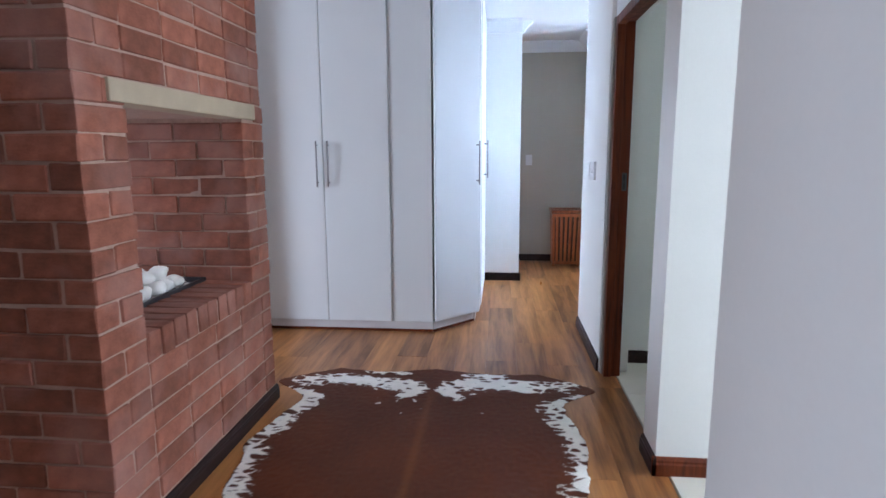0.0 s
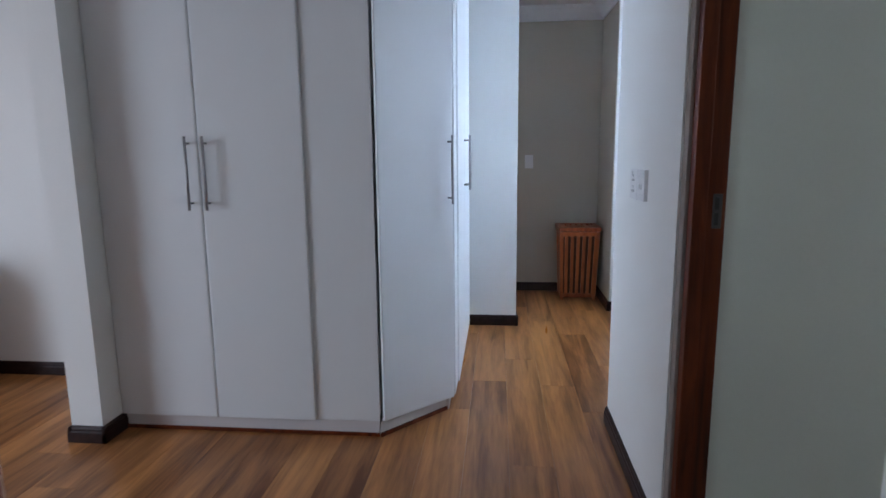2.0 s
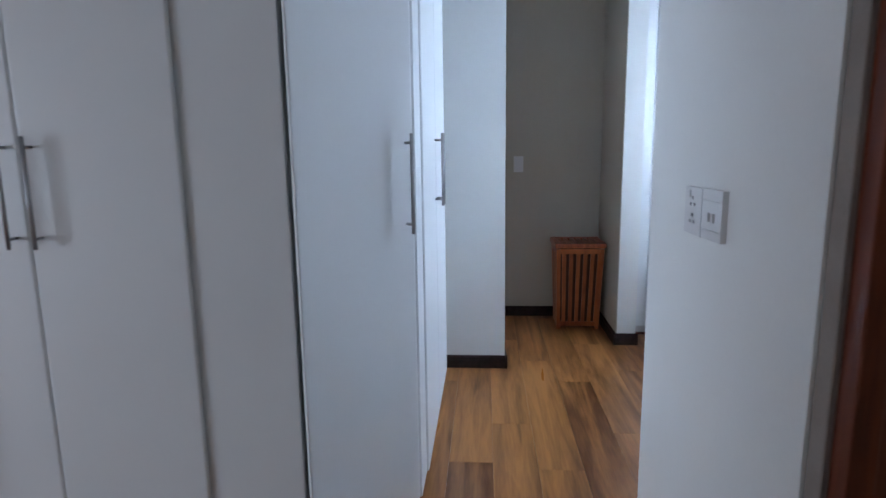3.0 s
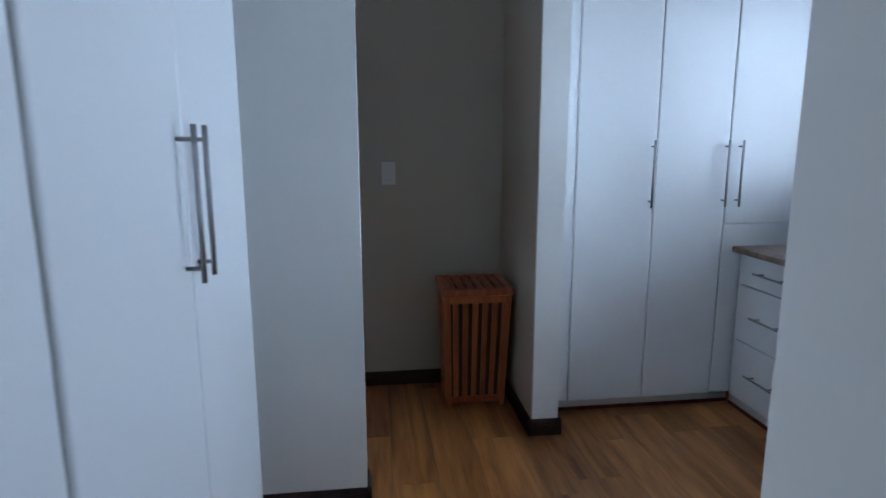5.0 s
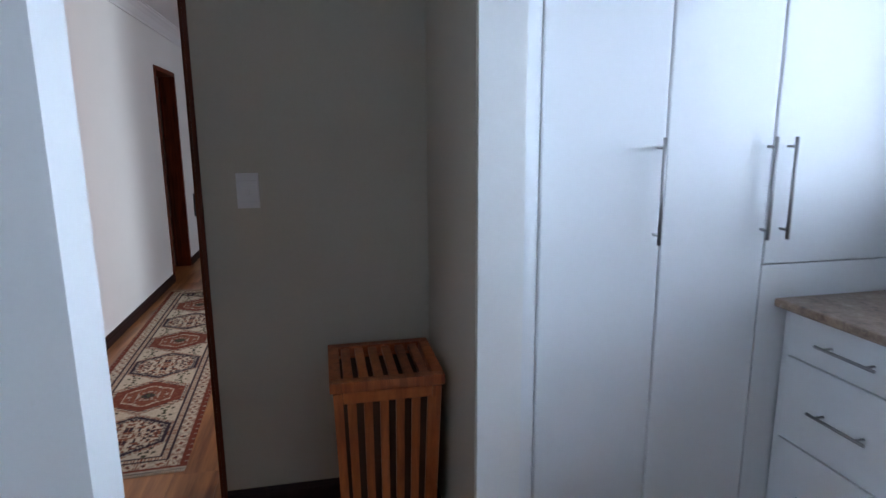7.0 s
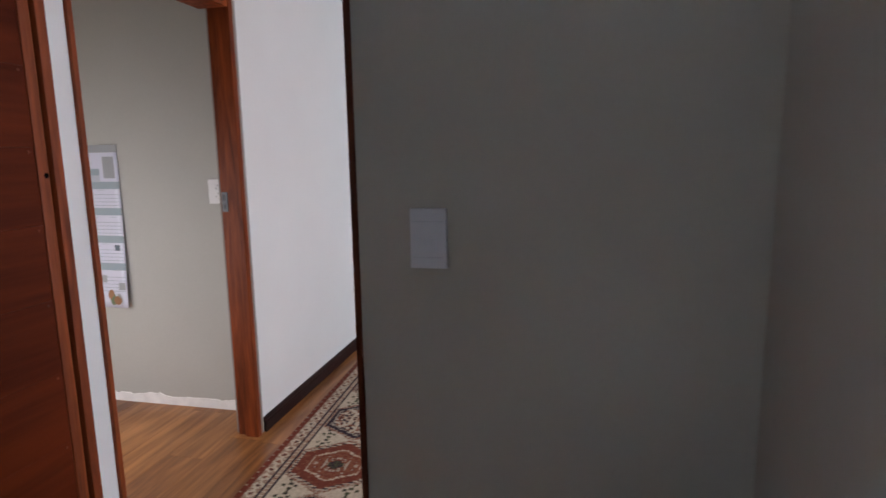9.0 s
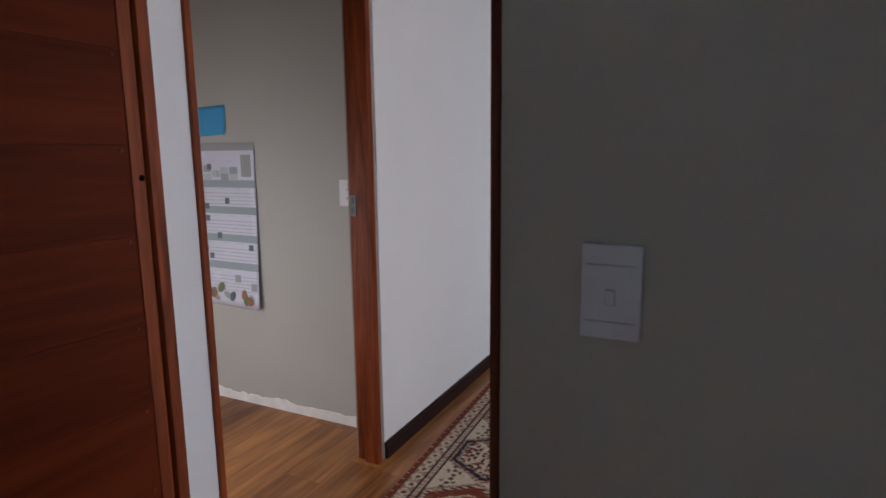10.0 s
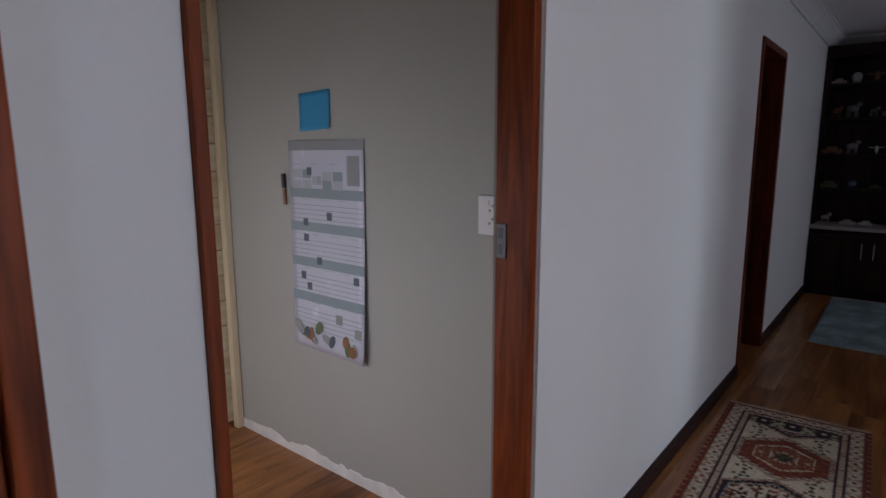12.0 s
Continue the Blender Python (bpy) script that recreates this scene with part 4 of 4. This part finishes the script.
            if i in (0, nx) or j in (0, ny):
                h = 0.001
            vs[i, j] = bm.verts.new((x + 0.012 * noise.noise(Vector((x * 9, y * 9, 4))), y + 0.012 * noise.noise(Vector((x * 9, y * 9, 8))), h))
    for j in range(ny):
        for i in range(nx):
            bm.faces.new((vs[i, j], vs[i + 1, j], vs[i + 1, j + 1], vs[i, j + 1]))
    return tagged(part("shag_rug", bm, material("blue_shag", (0.19, 0.26, 0.28), 0.95, vary=0.55, scale=5, bump=0.8, grain=120), smooth=True), "mottled blue-grey shaggy rug before the display cabinet", "rug")


shag_rug()


# ---- switches and sockets ----
def plate(name, label, category, at, w, h, axis, sockets=False, rocker=True, rockers=(0.0,)):
    """Plastic plate on a wall; axis: the way out of the wall."""
    e = thing(name, label, category, at, {"-y": 0, "-x": -90}[axis])
    def p(nm, mat, *q):
        b = bmesh.new()
        box(b, *q, bevel=0.0015)
        me = bpy.data.meshes.new(nm)
        b.to_mesh(me)
        b.free()
        me.materials.append(mat)
        ob = new(nm, me)
        ob.parent = e
        return ob
    p("plate", PLASTIC, -w / 2, -0.014, -h / 2, w / 2, 0.0, h / 2)
    if rocker:
        for k in rockers:
            # grey slab round the rocker, the shadow gap drawn as colour
            p("rocker_shade", SWITCH_LINE, k - 0.0065, -0.0147, -0.0165, k + 0.0065, -0.0142, 0.0045)
            p("rocker", PLASTIC, k - 0.0055, -0.0185, -0.0155, k + 0.0055, -0.0148, 0.0035)
        p("groove", SWITCH_LINE, -w / 2 + 0.006, -0.0146, h / 2 - 0.0265, w / 2 - 0.006, -0.0142, h / 2 - 0.025)
        p("groove", SWITCH_LINE, -w / 2 + 0.006, -0.0146, -h / 2 + 0.022, w / 2 - 0.006, -0.0142, -h / 2 + 0.0235)
    if sockets:
        for zz in (0.022, -0.02):
            for xx, dz in ((-0.012, -0.006), (0.012, -0.006), (0.0, 0.01)):
                p("pin_hole", GREY_PLASTIC, xx - 0.004, -0.0146, zz + dz - 0.004, xx + 0.004, -0.0142, zz + dz + 0.004)
        p("rocker", PLASTIC, -0.03, -0.0175, 0.032, -0.014, -0.0142, 0.05)
    return e


plate("light_switch", "white plastic light switch on the shaded lobby wall", "switch", (0.63, 6.937, 1.227), 0.075, 0.122, "-y")
plate("light_switch", "white plastic double light switch beside the bathroom door", "switch", (0.89, 3.668, 1.193), 0.115, 0.115, "-x", rockers=(-0.014, 0.014))
plate("wall_socket", "white plastic wall socket beside the light switch", "socket", (0.89, 3.785, 1.191), 0.112, 0.115, "-x", True, False)
plate("wall_socket", "white plastic wall socket on the study wall", "socket", (-0.895, 8.527, 1.222), 0.115, 0.127, "-y", True, False)

# ---- dressing-room window and blind ----
wd = thing("window_1", "black steel-framed window in the dressing room", "window", kind="structure")
for q in ((WY0, WZ0, WY0 + 0.05, WZ1), (WY1 - 0.05, WZ0, WY1, WZ1), (WY0 + 0.05, WZ0, WY1 - 0.05, WZ0 + 0.05), (WY0 + 0.05, WZ1 - 0.05, WY1 - 0.05, WZ1), (5.57, WZ0 + 0.05, 5.61, WZ1 - 0.05)):
    part("window_frame", B(2.965, q[0], q[1], 3.0, q[2], q[3], bevel=0.003), BLACK, wd)
GLASS = bpy.data.materials.new("clear_glass")
GLASS.use_nodes = True
gb = GLASS.node_tree.nodes["Principled BSDF"]
gb.inputs["Transmission Weight"].default_value, gb.inputs["Roughness"].default_value, gb.inputs["IOR"].default_value = 1.0, 0.0, 1.05
for y0, y1 in ((WY0 + 0.05, 5.57), (5.61, WY1 - 0.05)):
    g = part("pane", B(2.98, y0, WZ0 + 0.05, 2.984, y1, WZ1 - 0.05), GLASS, wd, "clear glass pane")
    g.visible_shadow = False
part("window_sill", B(2.868, WY0 - 0.02, WZ0 - 0.018, 2.964, WY1 + 0.02, WZ0 + 0.004, bevel=0.004), PAINT, wd, "white painted sill")
bl = thing("venetian_blind", "open white venetian blind with black bottom rail and cords", "blind")
SLAT = material("blind_slat", (0.6, 0.61, 0.62), 0.4, vary=0.03)
sm = bpy.data.meshes.new("slat")
bm = bmesh.new()
for i in range(4):
    a, b = -0.024 + i * 0.012, -0.012 + i * 0.012
    za, zb = 0.003 * (1 - (a / 0.024) ** 2), 0.003 * (1 - (b / 0.024) ** 2)
    va = [bm.verts.new(p) for p in ((a, WY0 + 0.01, za), (a, WY1 - 0.01, za), (b, WY1 - 0.01, zb), (b, WY0 + 0.01, zb))]
    vb = [bm.verts.new((v.co.x, v.co.y, v.co.z + 0.0018)) for v in va]
    bm.faces.new(va)
    bm.faces.new(vb[::-1])
    for k in range(4):
        bm.faces.new((va[k], vb[k], vb[(k + 1) % 4], va[(k + 1) % 4]))
bm.to_mesh(sm)
bm.free()
sm.materials.append(SLAT)
for i in range(17):
    ob = new("slat", sm)
    ob.location = (2.925, 0, WZ0 + 0.075 + i * 0.051)
    ob.parent = bl
part("bottom_rail", B(2.902, WY0 + 0.008, WZ0 + 0.008, 2.948, WY1 - 0.008, WZ0 + 0.03, bevel=0.004), BLACK, bl, "black bottom rail")
part("head_rail", B(2.902, WY0 + 0.008, WZ1 - 0.045, 2.95, WY1 - 0.008, WZ1 - 0.003, bevel=0.004), BLACK, bl, "black head rail")
for y in (6.2, 5.6, 5.02):
    part("ladder_cord", rod(bmesh.new(), (2.904, y, WZ0 + 0.03), (2.904, y, WZ1 - 0.045), 0.0012, 6), BLACK, bl)
for y, z in ((6.22, 1.45), (6.18, 1.43)):
    part("pull_cord", rod(bmesh.new(), (2.895, y - 0.01, WZ1 - 0.045), (2.893, y, z), 0.0012, 6), BLACK, bl)
    bm = bmesh.new()
    bmesh.ops.create_cone(bm, cap_ends=True, segments=12, radius1=0.007, radius2=0.003, depth=0.035, matrix=Matrix.Translation((2.893, y, z - 0.014)))
    part("tassel", bm, BLACK, bl, "black cord tassel", True)
cu = bpy.data.curves.new("cord_loop", "CURVE")
cu.dimensions, cu.bevel_depth = "3D", 0.0013
sp = cu.splines.new("BEZIER")
loop = [(6.215, 1.215), (6.24, 1.1), (6.225, 1.05), (6.205, 1.1), (6.19, 1.215)]
sp.bezier_points.add(len(loop) - 1)
for bp, (y, z) in zip(sp.bezier_points, loop):
    bp.co, bp.handle_left_type, bp.handle_right_type = (2.862, y, z), "AUTO", "AUTO"
cu.materials.append(BLACK)
lo = new("cord_loop", cu)
lo.parent = bl


# plain windows of the rooms beside the way, all unseen; frames and exact spots assumed
def side_window(name, label, axis, at, a0, a1, z0, z1):
    e = thing(name, label, "window", kind="structure")
    for q in ((a0, z0, a0 + 0.05, z1), (a1 - 0.05, z0, a1, z1), (a0 + 0.05, z0, a1 - 0.05, z0 + 0.05), (a0 + 0.05, z1 - 0.05, a1 - 0.05, z1), ((a0 + a1) / 2 - 0.02, z0 + 0.05, (a0 + a1) / 2 + 0.02, z1 - 0.05)):
        part("window_frame", B(at, q[0], q[1], at + 0.04, q[2], q[3], bevel=0.003) if axis == "x" else B(q[0], at, q[1], q[2], at + 0.04, q[3], bevel=0.003), BLACK, e)


# unseen bedroom opening, taken down to the floor so daylight reaches the boards
side_window("window_2", "added unseen black-framed glazed opening that lights the bedroom floor", "x", -4.35, 1.4, 2.8, 0.06, 2.1)
side_window("window_3", "black-framed bathroom window", "x", 3.75, 0.6, 2.0, 1.0, 2.15)
side_window("window_4", "small black-framed window beside the bathroom", "x", 3.75, 2.6, 3.2, 1.3, 2.1)
side_window("window_5", "black-framed study window", "y", 7.17, -2.3, -1.0, 0.2, 1.5)
side_window("window_6", "tall black-framed entrance window", "x", 3.25, 7.4, 9.3, 0.3, 2.3)
# assumed opening for the added lounge lamp
side_window("window_7", "added unseen wide black-framed window that lights the lounge", "x", 4.05, 10.2, 12.6, 0.6, 2.2)

# ---- study ----
rg = random.Random(4)
bm = bmesh.new()
x = -2.5
lo_row = []
while x < -0.745:
    h = 0.052 + 0.024 * noise.noise(Vector((x * 6, 0, 0))) + 0.014 * noise.noise(Vector((x * 28, 0, 2)))
    lo_row.append((x, h))
    x += 0.02
vs = []
for x, h in lo_row:
    vs.append([bm.verts.new((x, 8.527, 0)), bm.verts.new((x, 8.5235, 0)), bm.verts.new((x, 8.5235, h)), bm.verts.new((x, 8.527, h + 0.002))])
for a, b in zip(vs, vs[1:]):
    for k in range(3):
        bm.faces.new((a[k], a[k + 1], b[k + 1], b[k]))
tagged(part("trim_raw_plaster", bm, PLASTER), "rough white unpainted plaster strip along the floor", "trim", kind="structure")

pn = thing("pine_partition", "pale pine partition of horizontal boards with an upright post", "partition")
part("post", B(-2.505, 8.488, 0, -2.465, 8.523, CH - 0.01, bevel=0.003), PALEPINE, pn)
PINE_H = wood("pale_pine_board", (0.56, 0.46, 0.28), (0.8, 0.71, 0.52), 0.55, "Y", 1, 0.6)
z = 0.02
while z < 2.4:
    part("board", B(-2.56, 7.26, z, -2.535 + rg.uniform(-0.001, 0.001), 8.52, z + 0.128, bevel=0.004), PINE_H, pn)
    z += 0.132
part("head_beam", B(-2.53, 7.26, 2.28, -2.47, 8.487, 2.36, bevel=0.003), PALEPINE, pn)

WHITE_PAPER = material("white_paper", (0.6, 0.62, 0.73), 0.25, vary=0.03, coat=0.3)
BAND_PAPER = material("teal_print", (0.27, 0.34, 0.39), 0.35, vary=0.04, coat=0.3)
PALE_PRINT = material("pale_print", (0.42, 0.46, 0.52), 0.3, vary=0.04, coat=0.3)
DARK_PRINT = material("dark_print", (0.1, 0.13, 0.17), 0.35, vary=0.05, coat=0.3)
GREY_PRINT = material("grey_print", (0.3, 0.32, 0.34), 0.35, vary=0.05, coat=0.3)
BROWN_PRINT = material("brown_print", (0.28, 0.14, 0.07), 0.4, vary=0.2)
GREEN_PRINT = material("green_print", (0.12, 0.17, 0.09), 0.4, vary=0.2)
CX0, CX1, CZ0, CZ1, CY = -1.97, -1.5, 0.572, 1.476, 8.525


def sheet_y(u, v):
    """How far the paper stands off the wall: it hangs from its top and curls off below."""
    t = 1 - v
    return CY - 0.003 - 0.03 * t * t * (0.4 + 0.6 * u) - 0.004 * math.sin(v * 9) * (1 - abs(2 * u - 1))


def print_patch(name, mat, u0, v0, u1, v1, lift, parent, label=""):
    b = bmesh.new()
    nu, nv = max(1, int((u1 - u0) * 12)), max(1, int((v1 - v0) * 24))
    g = [[None] * (nu + 1) for _ in range(nv + 1)]
    for j in range(nv + 1):
        for i in range(nu + 1):
            u, v = u0 + (u1 - u0) * i / nu, v0 + (v1 - v0) * j / nv
            g[j][i] = b.verts.new((CX0 + u * (CX1 - CX0), sheet_y(u, v) - lift, CZ0 + v * (CZ1 - CZ0)))
    for j in range(nv):
        for i in range(nu):
            b.faces.new((g[j][i], g[j][i + 1], g[j + 1][i + 1], g[j + 1][i]))
    return part(name, b, mat, parent, label, True)


cal = thing("wall_calendar", "long glossy year-planner calendar with teal bands, curling off the wall", "calendar")
sh = print_patch("sheet", WHITE_PAPER, 0, 0, 1, 1, 0, cal)
so = sh.modifiers.new("thickness", "SOLIDIFY")
so.thickness, so.offset = 0.0012, 1
print_patch("header", GREY_PRINT, 0, 0.955, 1, 1, 0.002, cal, "silver-grey printed header strip")
for v in (0.735, 0.575, 0.405, 0.235):
    print_patch("band", BAND_PAPER, 0.0, v, 1, v + 0.045, 0.002, cal, "grey-teal printed band")
for i in range(5):
    for j in range(7):
        v0 = 0.92 - i * 0.165
        print_patch("day_row", WHITE_PAPER if (i + j) % 2 else BAND_PAPER, 0.05 + j * 0.128, v0 - 0.028, 0.05 + j * 0.128 + 0.1, v0 - 0.026, 0.002, cal)
for u, v in ((0.55, 0.655), (0.22, 0.62), (0.22, 0.545), (0.4, 0.44), (0.9, 0.375), (0.17, 0.36), (0.26, 0.31), (0.68, 0.185), (0.93, 0.14), (0.3, 0.86)):
    s = 0.045 if v < 0.2 else 0.035
    print_patch("marked_day", DARK_PRINT if v > 0.2 else GREY_PRINT, u - s, v - 0.018 - (0.01 if v < 0.2 else 0), u + s, v + 0.018, 0.0025, cal, "dark printed square")
for i in range(4):
    for j in range(5):
        v0 = 0.70 - i * 0.17 - j * 0.022
        print_patch("ruled_line", BAND_PAPER, 0.03, v0, 0.97, v0 + 0.003, 0.0016, cal)
for i, (u, v) in enumerate(((0.06, 0.84), (0.2, 0.84), (0.34, 0.81), (0.48, 0.83), (0.62, 0.83), (0.06, 0.79), (0.2, 0.79), (0.48, 0.79), (0.62, 0.79))):
    print_patch("month_box", (PALE_PRINT, BAND_PAPER, PALE_PRINT)[i % 3], u, v - 0.012, u + 0.125, v + 0.028, 0.0022, cal)
print_patch("key_block", GREY_PRINT, 0.8, 0.80, 0.95, 0.93, 0.0025, cal)
for i in range(16):
    b = bmesh.new()
    bmesh.ops.create_circle(b, cap_ends=True, segments=9, radius=1)
    cu, cv, r1, r2 = rg.uniform(0.06, 0.9), rg.uniform(0.045, 0.12), rg.uniform(0.018, 0.045), rg.uniform(0.012, 0.026)
    an = rg.uniform(0, 3.14)
    for v in b.verts:
        x, z = v.co.x * r1, v.co.y * r2
        x, z = x * math.cos(an) - z * math.sin(an), x * math.sin(an) + z * math.cos(an)
        u, vv = cu + x / (CX1 - CX0), cv + z / (CZ1 - CZ0)
        v.co = (CX0 + u * (CX1 - CX0), sheet_y(u, vv) - 0.003 - 0.0003 * i, CZ0 + vv * (CZ1 - CZ0))
    part("printed_leaf", b, (BROWN_PRINT, GREEN_PRINT, DARK_PRINT, GREY_PRINT)[i % 4], cal)
bm = bmesh.new()
n = 8
g = [[bm.verts.new((-1.887 + 0.197 * i / n, 8.5245 - 0.012 * (1 - j / n) ** 2 * i / n, 1.514 + 0.156 * j / n + 0.007 * i / n)) for i in range(n + 1)] for j in range(n + 1)]
for j in range(n):
    for i in range(n):
        bm.faces.new((g[j][i], g[j][i + 1], g[j + 1][i + 1], g[j + 1][i]))
ob = tagged(part("paper_note", bm, material("blue_paper", (0.045, 0.33, 0.62), 0.6, vary=0.05), smooth=True), "square bright blue paper note stuck above the calendar", "note")
so = ob.modifiers.new("thickness", "SOLIDIFY")
so.thickness, so.offset = 0.001, 1
# filler over an old screw hole in the hall wall
b = bmesh.new()
bmesh.ops.create_circle(b, cap_ends=True, segments=11, radius=0.012)
for v in b.verts:
    v.co = (-0.6085, 9.15 + v.co.x * (1 + 0.3 * math.sin(v.co.y * 200)), 1.47 + v.co.y)
tagged(part("wall_filler", b, PLASTER), "small white filler dab on the hall wall", "filler", kind="structure")
pe = thing("hanging_pen", "black and brown marker pen hanging beside the calendar", "pen")
part("barrel", rod(bmesh.new(), (-2.003, 8.515, 1.2), (-2.006, 8.515, 1.27), 0.008, 10), BROWN_PRINT, pe)
part("cap", rod(bmesh.new(), (-2.006, 8.515, 1.272), (-2.009, 8.515, 1.335), 0.010, 10), BLACK, pe)

# ---- lounge: display cabinet ----
SY = 13.76
cb = thing("display_cabinet", "espresso-brown built-in display cabinet with open shelves and low cupboards", "cabinet")
part("back_panel", B(-0.598, 14.12, 0.702, 0.33, 14.145, 2.41), DARKWOOD, cb)
part("side_panel", B(-0.606, SY, 0.702, -0.58, 14.12, 2.41, bevel=0.002), DARKWOOD, cb)
part("side_panel", B(0.29, SY, 0.702, 0.33, 14.12, 2.41, bevel=0.002), DARKWOOD, cb)
part("top_panel", B(-0.58, SY, 2.30, 0.29, 14.12, 2.41, bevel=0.002), DARKWOOD, cb)
SHELVES = (1.06, 1.395, 1.74, 2.06)
for z in SHELVES:
    part("shelf", B(-0.58, SY + 0.03, z - 0.024, 0.29, 14.12, z, bevel=0.002), DARKWOOD, cb)
part("cupboard_body", B(-0.606, SY - 0.02, 0.0, 2.4, 14.145, 0.664), DARKWOOD, cb)
for i in range(6):
    dr = part("cupboard_door", B(-0.6 + i * 0.5, SY - 0.04, 0.08, -0.105 + i * 0.5, SY - 0.021, 0.61, bevel=0.003), DARKWOOD, cb)
    hx = -0.16 + i * 0.5 if i % 2 == 0 else -0.565 + i * 0.5
    part("handle", rod(rod(bmesh.new(), (hx, SY - 0.065, 0.4), (hx, SY - 0.065, 0.55), 0.005, 8), (hx, SY - 0.065, 0.47), (hx, SY - 0.04, 0.47), 0.004, 6), STEEL, dr, "steel bar handle")
part("worktop", B(-0.606, SY - 0.06, 0.665, 2.4, 14.145, 0.7, bevel=0.004), material("pale_stone", (0.32, 0.29, 0.27), 0.3, vary=0.15, scale=30), cb, "pale speckled stone top")
part("upper_panel", B(0.335, SY + 0.1, 1.75, 2.4, 14.145, 2.41, bevel=0.003), DARKWOOD, cb)
part("niche_panel", B(0.335, 14.08, 0.702, 2.4, 14.145, 1.748), material("niche_grey", (0.3, 0.31, 0.31), 0.6), cb, "grey wall panel of the screen niche")
tv = thing("television", "black flat-screen television in the cabinet niche", "television")
part("screen", B(0.62, 14.0, 0.86, 1.9, 14.078, 1.58, bevel=0.006), BLACK, tv)

TONES = [material("figurine_" + n, c, 0.5, vary=0.15) for n, c in (("bone", (0.36, 0.34, 0.31)), ("amber", (0.14, 0.07, 0.03)), ("slate", (0.07, 0.09, 0.13)), ("green", (0.07, 0.1, 0.04)), ("grey", (0.12, 0.12, 0.125)))]
rg = random.Random(9)


def figurine(x, y, z, s, kind, mat):
    b = bmesh.new()

    def ball(cx, cz, r, sx=1, sz=1):
        m = Matrix.Translation((x + cx * s, y, z + cz * s)) @ Matrix.Diagonal((sx, 0.8, sz, 1))
        bmesh.ops.create_icosphere(b, subdivisions=2, radius=r * s, matrix=m)

    if kind == 0:      # standing four-legged ornament
        ball(0, 0.55, 0.22, 1.5)
        ball(0.3, 0.8, 0.16)
        for lx in (-0.25, -0.12, 0.14, 0.26):
            rod(b, (x + lx * s, y, z), (x + lx * s, y, z + 0.45 * s), 0.05 * s, 6)
    elif kind == 1:    # small model car
        box(b, x - 0.5 * s, y - 0.2 * s, z + 0.08 * s, x + 0.5 * s, y + 0.2 * s, z + 0.28 * s, 0.03 * s)
        box(b, x - 0.25 * s, y - 0.18 * s, z + 0.28 * s, x + 0.25 * s, y + 0.18 * s, z + 0.45 * s, 0.04 * s)
        for lx in (-0.3, 0.3):
            rod(b, (x + lx * s, y - 0.22 * s, z + 0.1 * s), (x + lx * s, y + 0.22 * s, z + 0.1 * s), 0.1 * s, 10)
    elif kind == 2:    # shell or egg on a foot
        box(b, x - 0.2 * s, y - 0.2 * s, z, x + 0.2 * s, y + 0.2 * s, z + 0.1 * s, 0.02 * s)
        ball(0, 0.36, 0.28, 1, 1.1)
    else:              # winged ornament
        ball(0, 0.4, 0.14, 1, 2.2)
        box(b, x - 0.55 * s, y - 0.04 * s, z + 0.5 * s, x + 0.55 * s, y + 0.04 * s, z + 0.58 * s, 0.02 * s)
        rod(b, (x, y, z), (x, y, z + 0.3 * s), 0.05 * s, 8)
    ob = part("ornament", b, mat, smooth=kind != 1)
    tagged(ob, ("small four-legged ornament standing on the display shelf", "small model car on the display shelf", "rounded shell ornament on the display shelf", "small winged ornament on the display shelf")[kind], "ornament", "ornaments on the shelves")


for z in (0.7, *SHELVES):
    x = -0.5
    while x < 0.24:
        k = rg.choice((0, 1, 2, 3) if z > 1.2 else (1, 1, 2, 0))
        figurine(x, 13.9 + rg.uniform(-0.04, 0.04), z, rg.uniform(0.10, 0.17), k, rg.choice(TONES if z > 0.7 else TONES[:1]))
        x += rg.uniform(0.12, 0.2)

dl = thing("downlight", "small recessed round ceiling downlight, lit", "ceiling light")
bm = bmesh.new()
bmesh.ops.create_cone(bm, cap_ends=True, segments=24, radius1=0.05, radius2=0.055, depth=0.008, matrix=Matrix.Translation((0.09, 13.0, 2.526)))
part("ring", bm, CHROME, dl)
EM = bpy.data.materials.new("lamp_glow")
EM.use_nodes = True
EM.node_tree.nodes["Principled BSDF"].inputs["Emission Color"].default_value = (1, 0.93, 0.8, 1)
EM.node_tree.nodes["Principled BSDF"].inputs["Emission Strength"].default_value = 12
bm = bmesh.new()
bmesh.ops.create_cone(bm, cap_ends=True, segments=20, radius1=0.032, radius2=0.034, depth=0.006, matrix=Matrix.Translation((0.09, 13.0, 2.5195)))
part("lens", bm, EM, dl, "glowing lens")

# ---- outdoors ----
# unseen pale sheet, added so daylight bounces up outside the windows
tagged(part("ground", B(-60, -60, -0.4, 60, 60, -0.2), material("bounce_ground", (0.3, 0.29, 0.27), 0.9, vary=0.15)), "plain pale ground sheet, unseen, added to bounce daylight", "ground", kind="structure")
GLOW = bpy.data.materials.new("bright_sky")
GLOW.use_nodes = True
gs = GLOW.node_tree.nodes["Principled BSDF"]
gs.inputs["Base Color"].default_value = (0.8, 0.85, 0.9, 1)
gs.inputs["Emission Color"].default_value = (0.85, 0.92, 1, 1)
gs.inputs["Emission Strength"].default_value = 5.0
tagged(part("backdrop", B(7.0, 0.0, -0.2, 7.05, 16.0, 6.0), GLOW), "plain bright overcast sky seen through the blind", "sky", kind="structure")
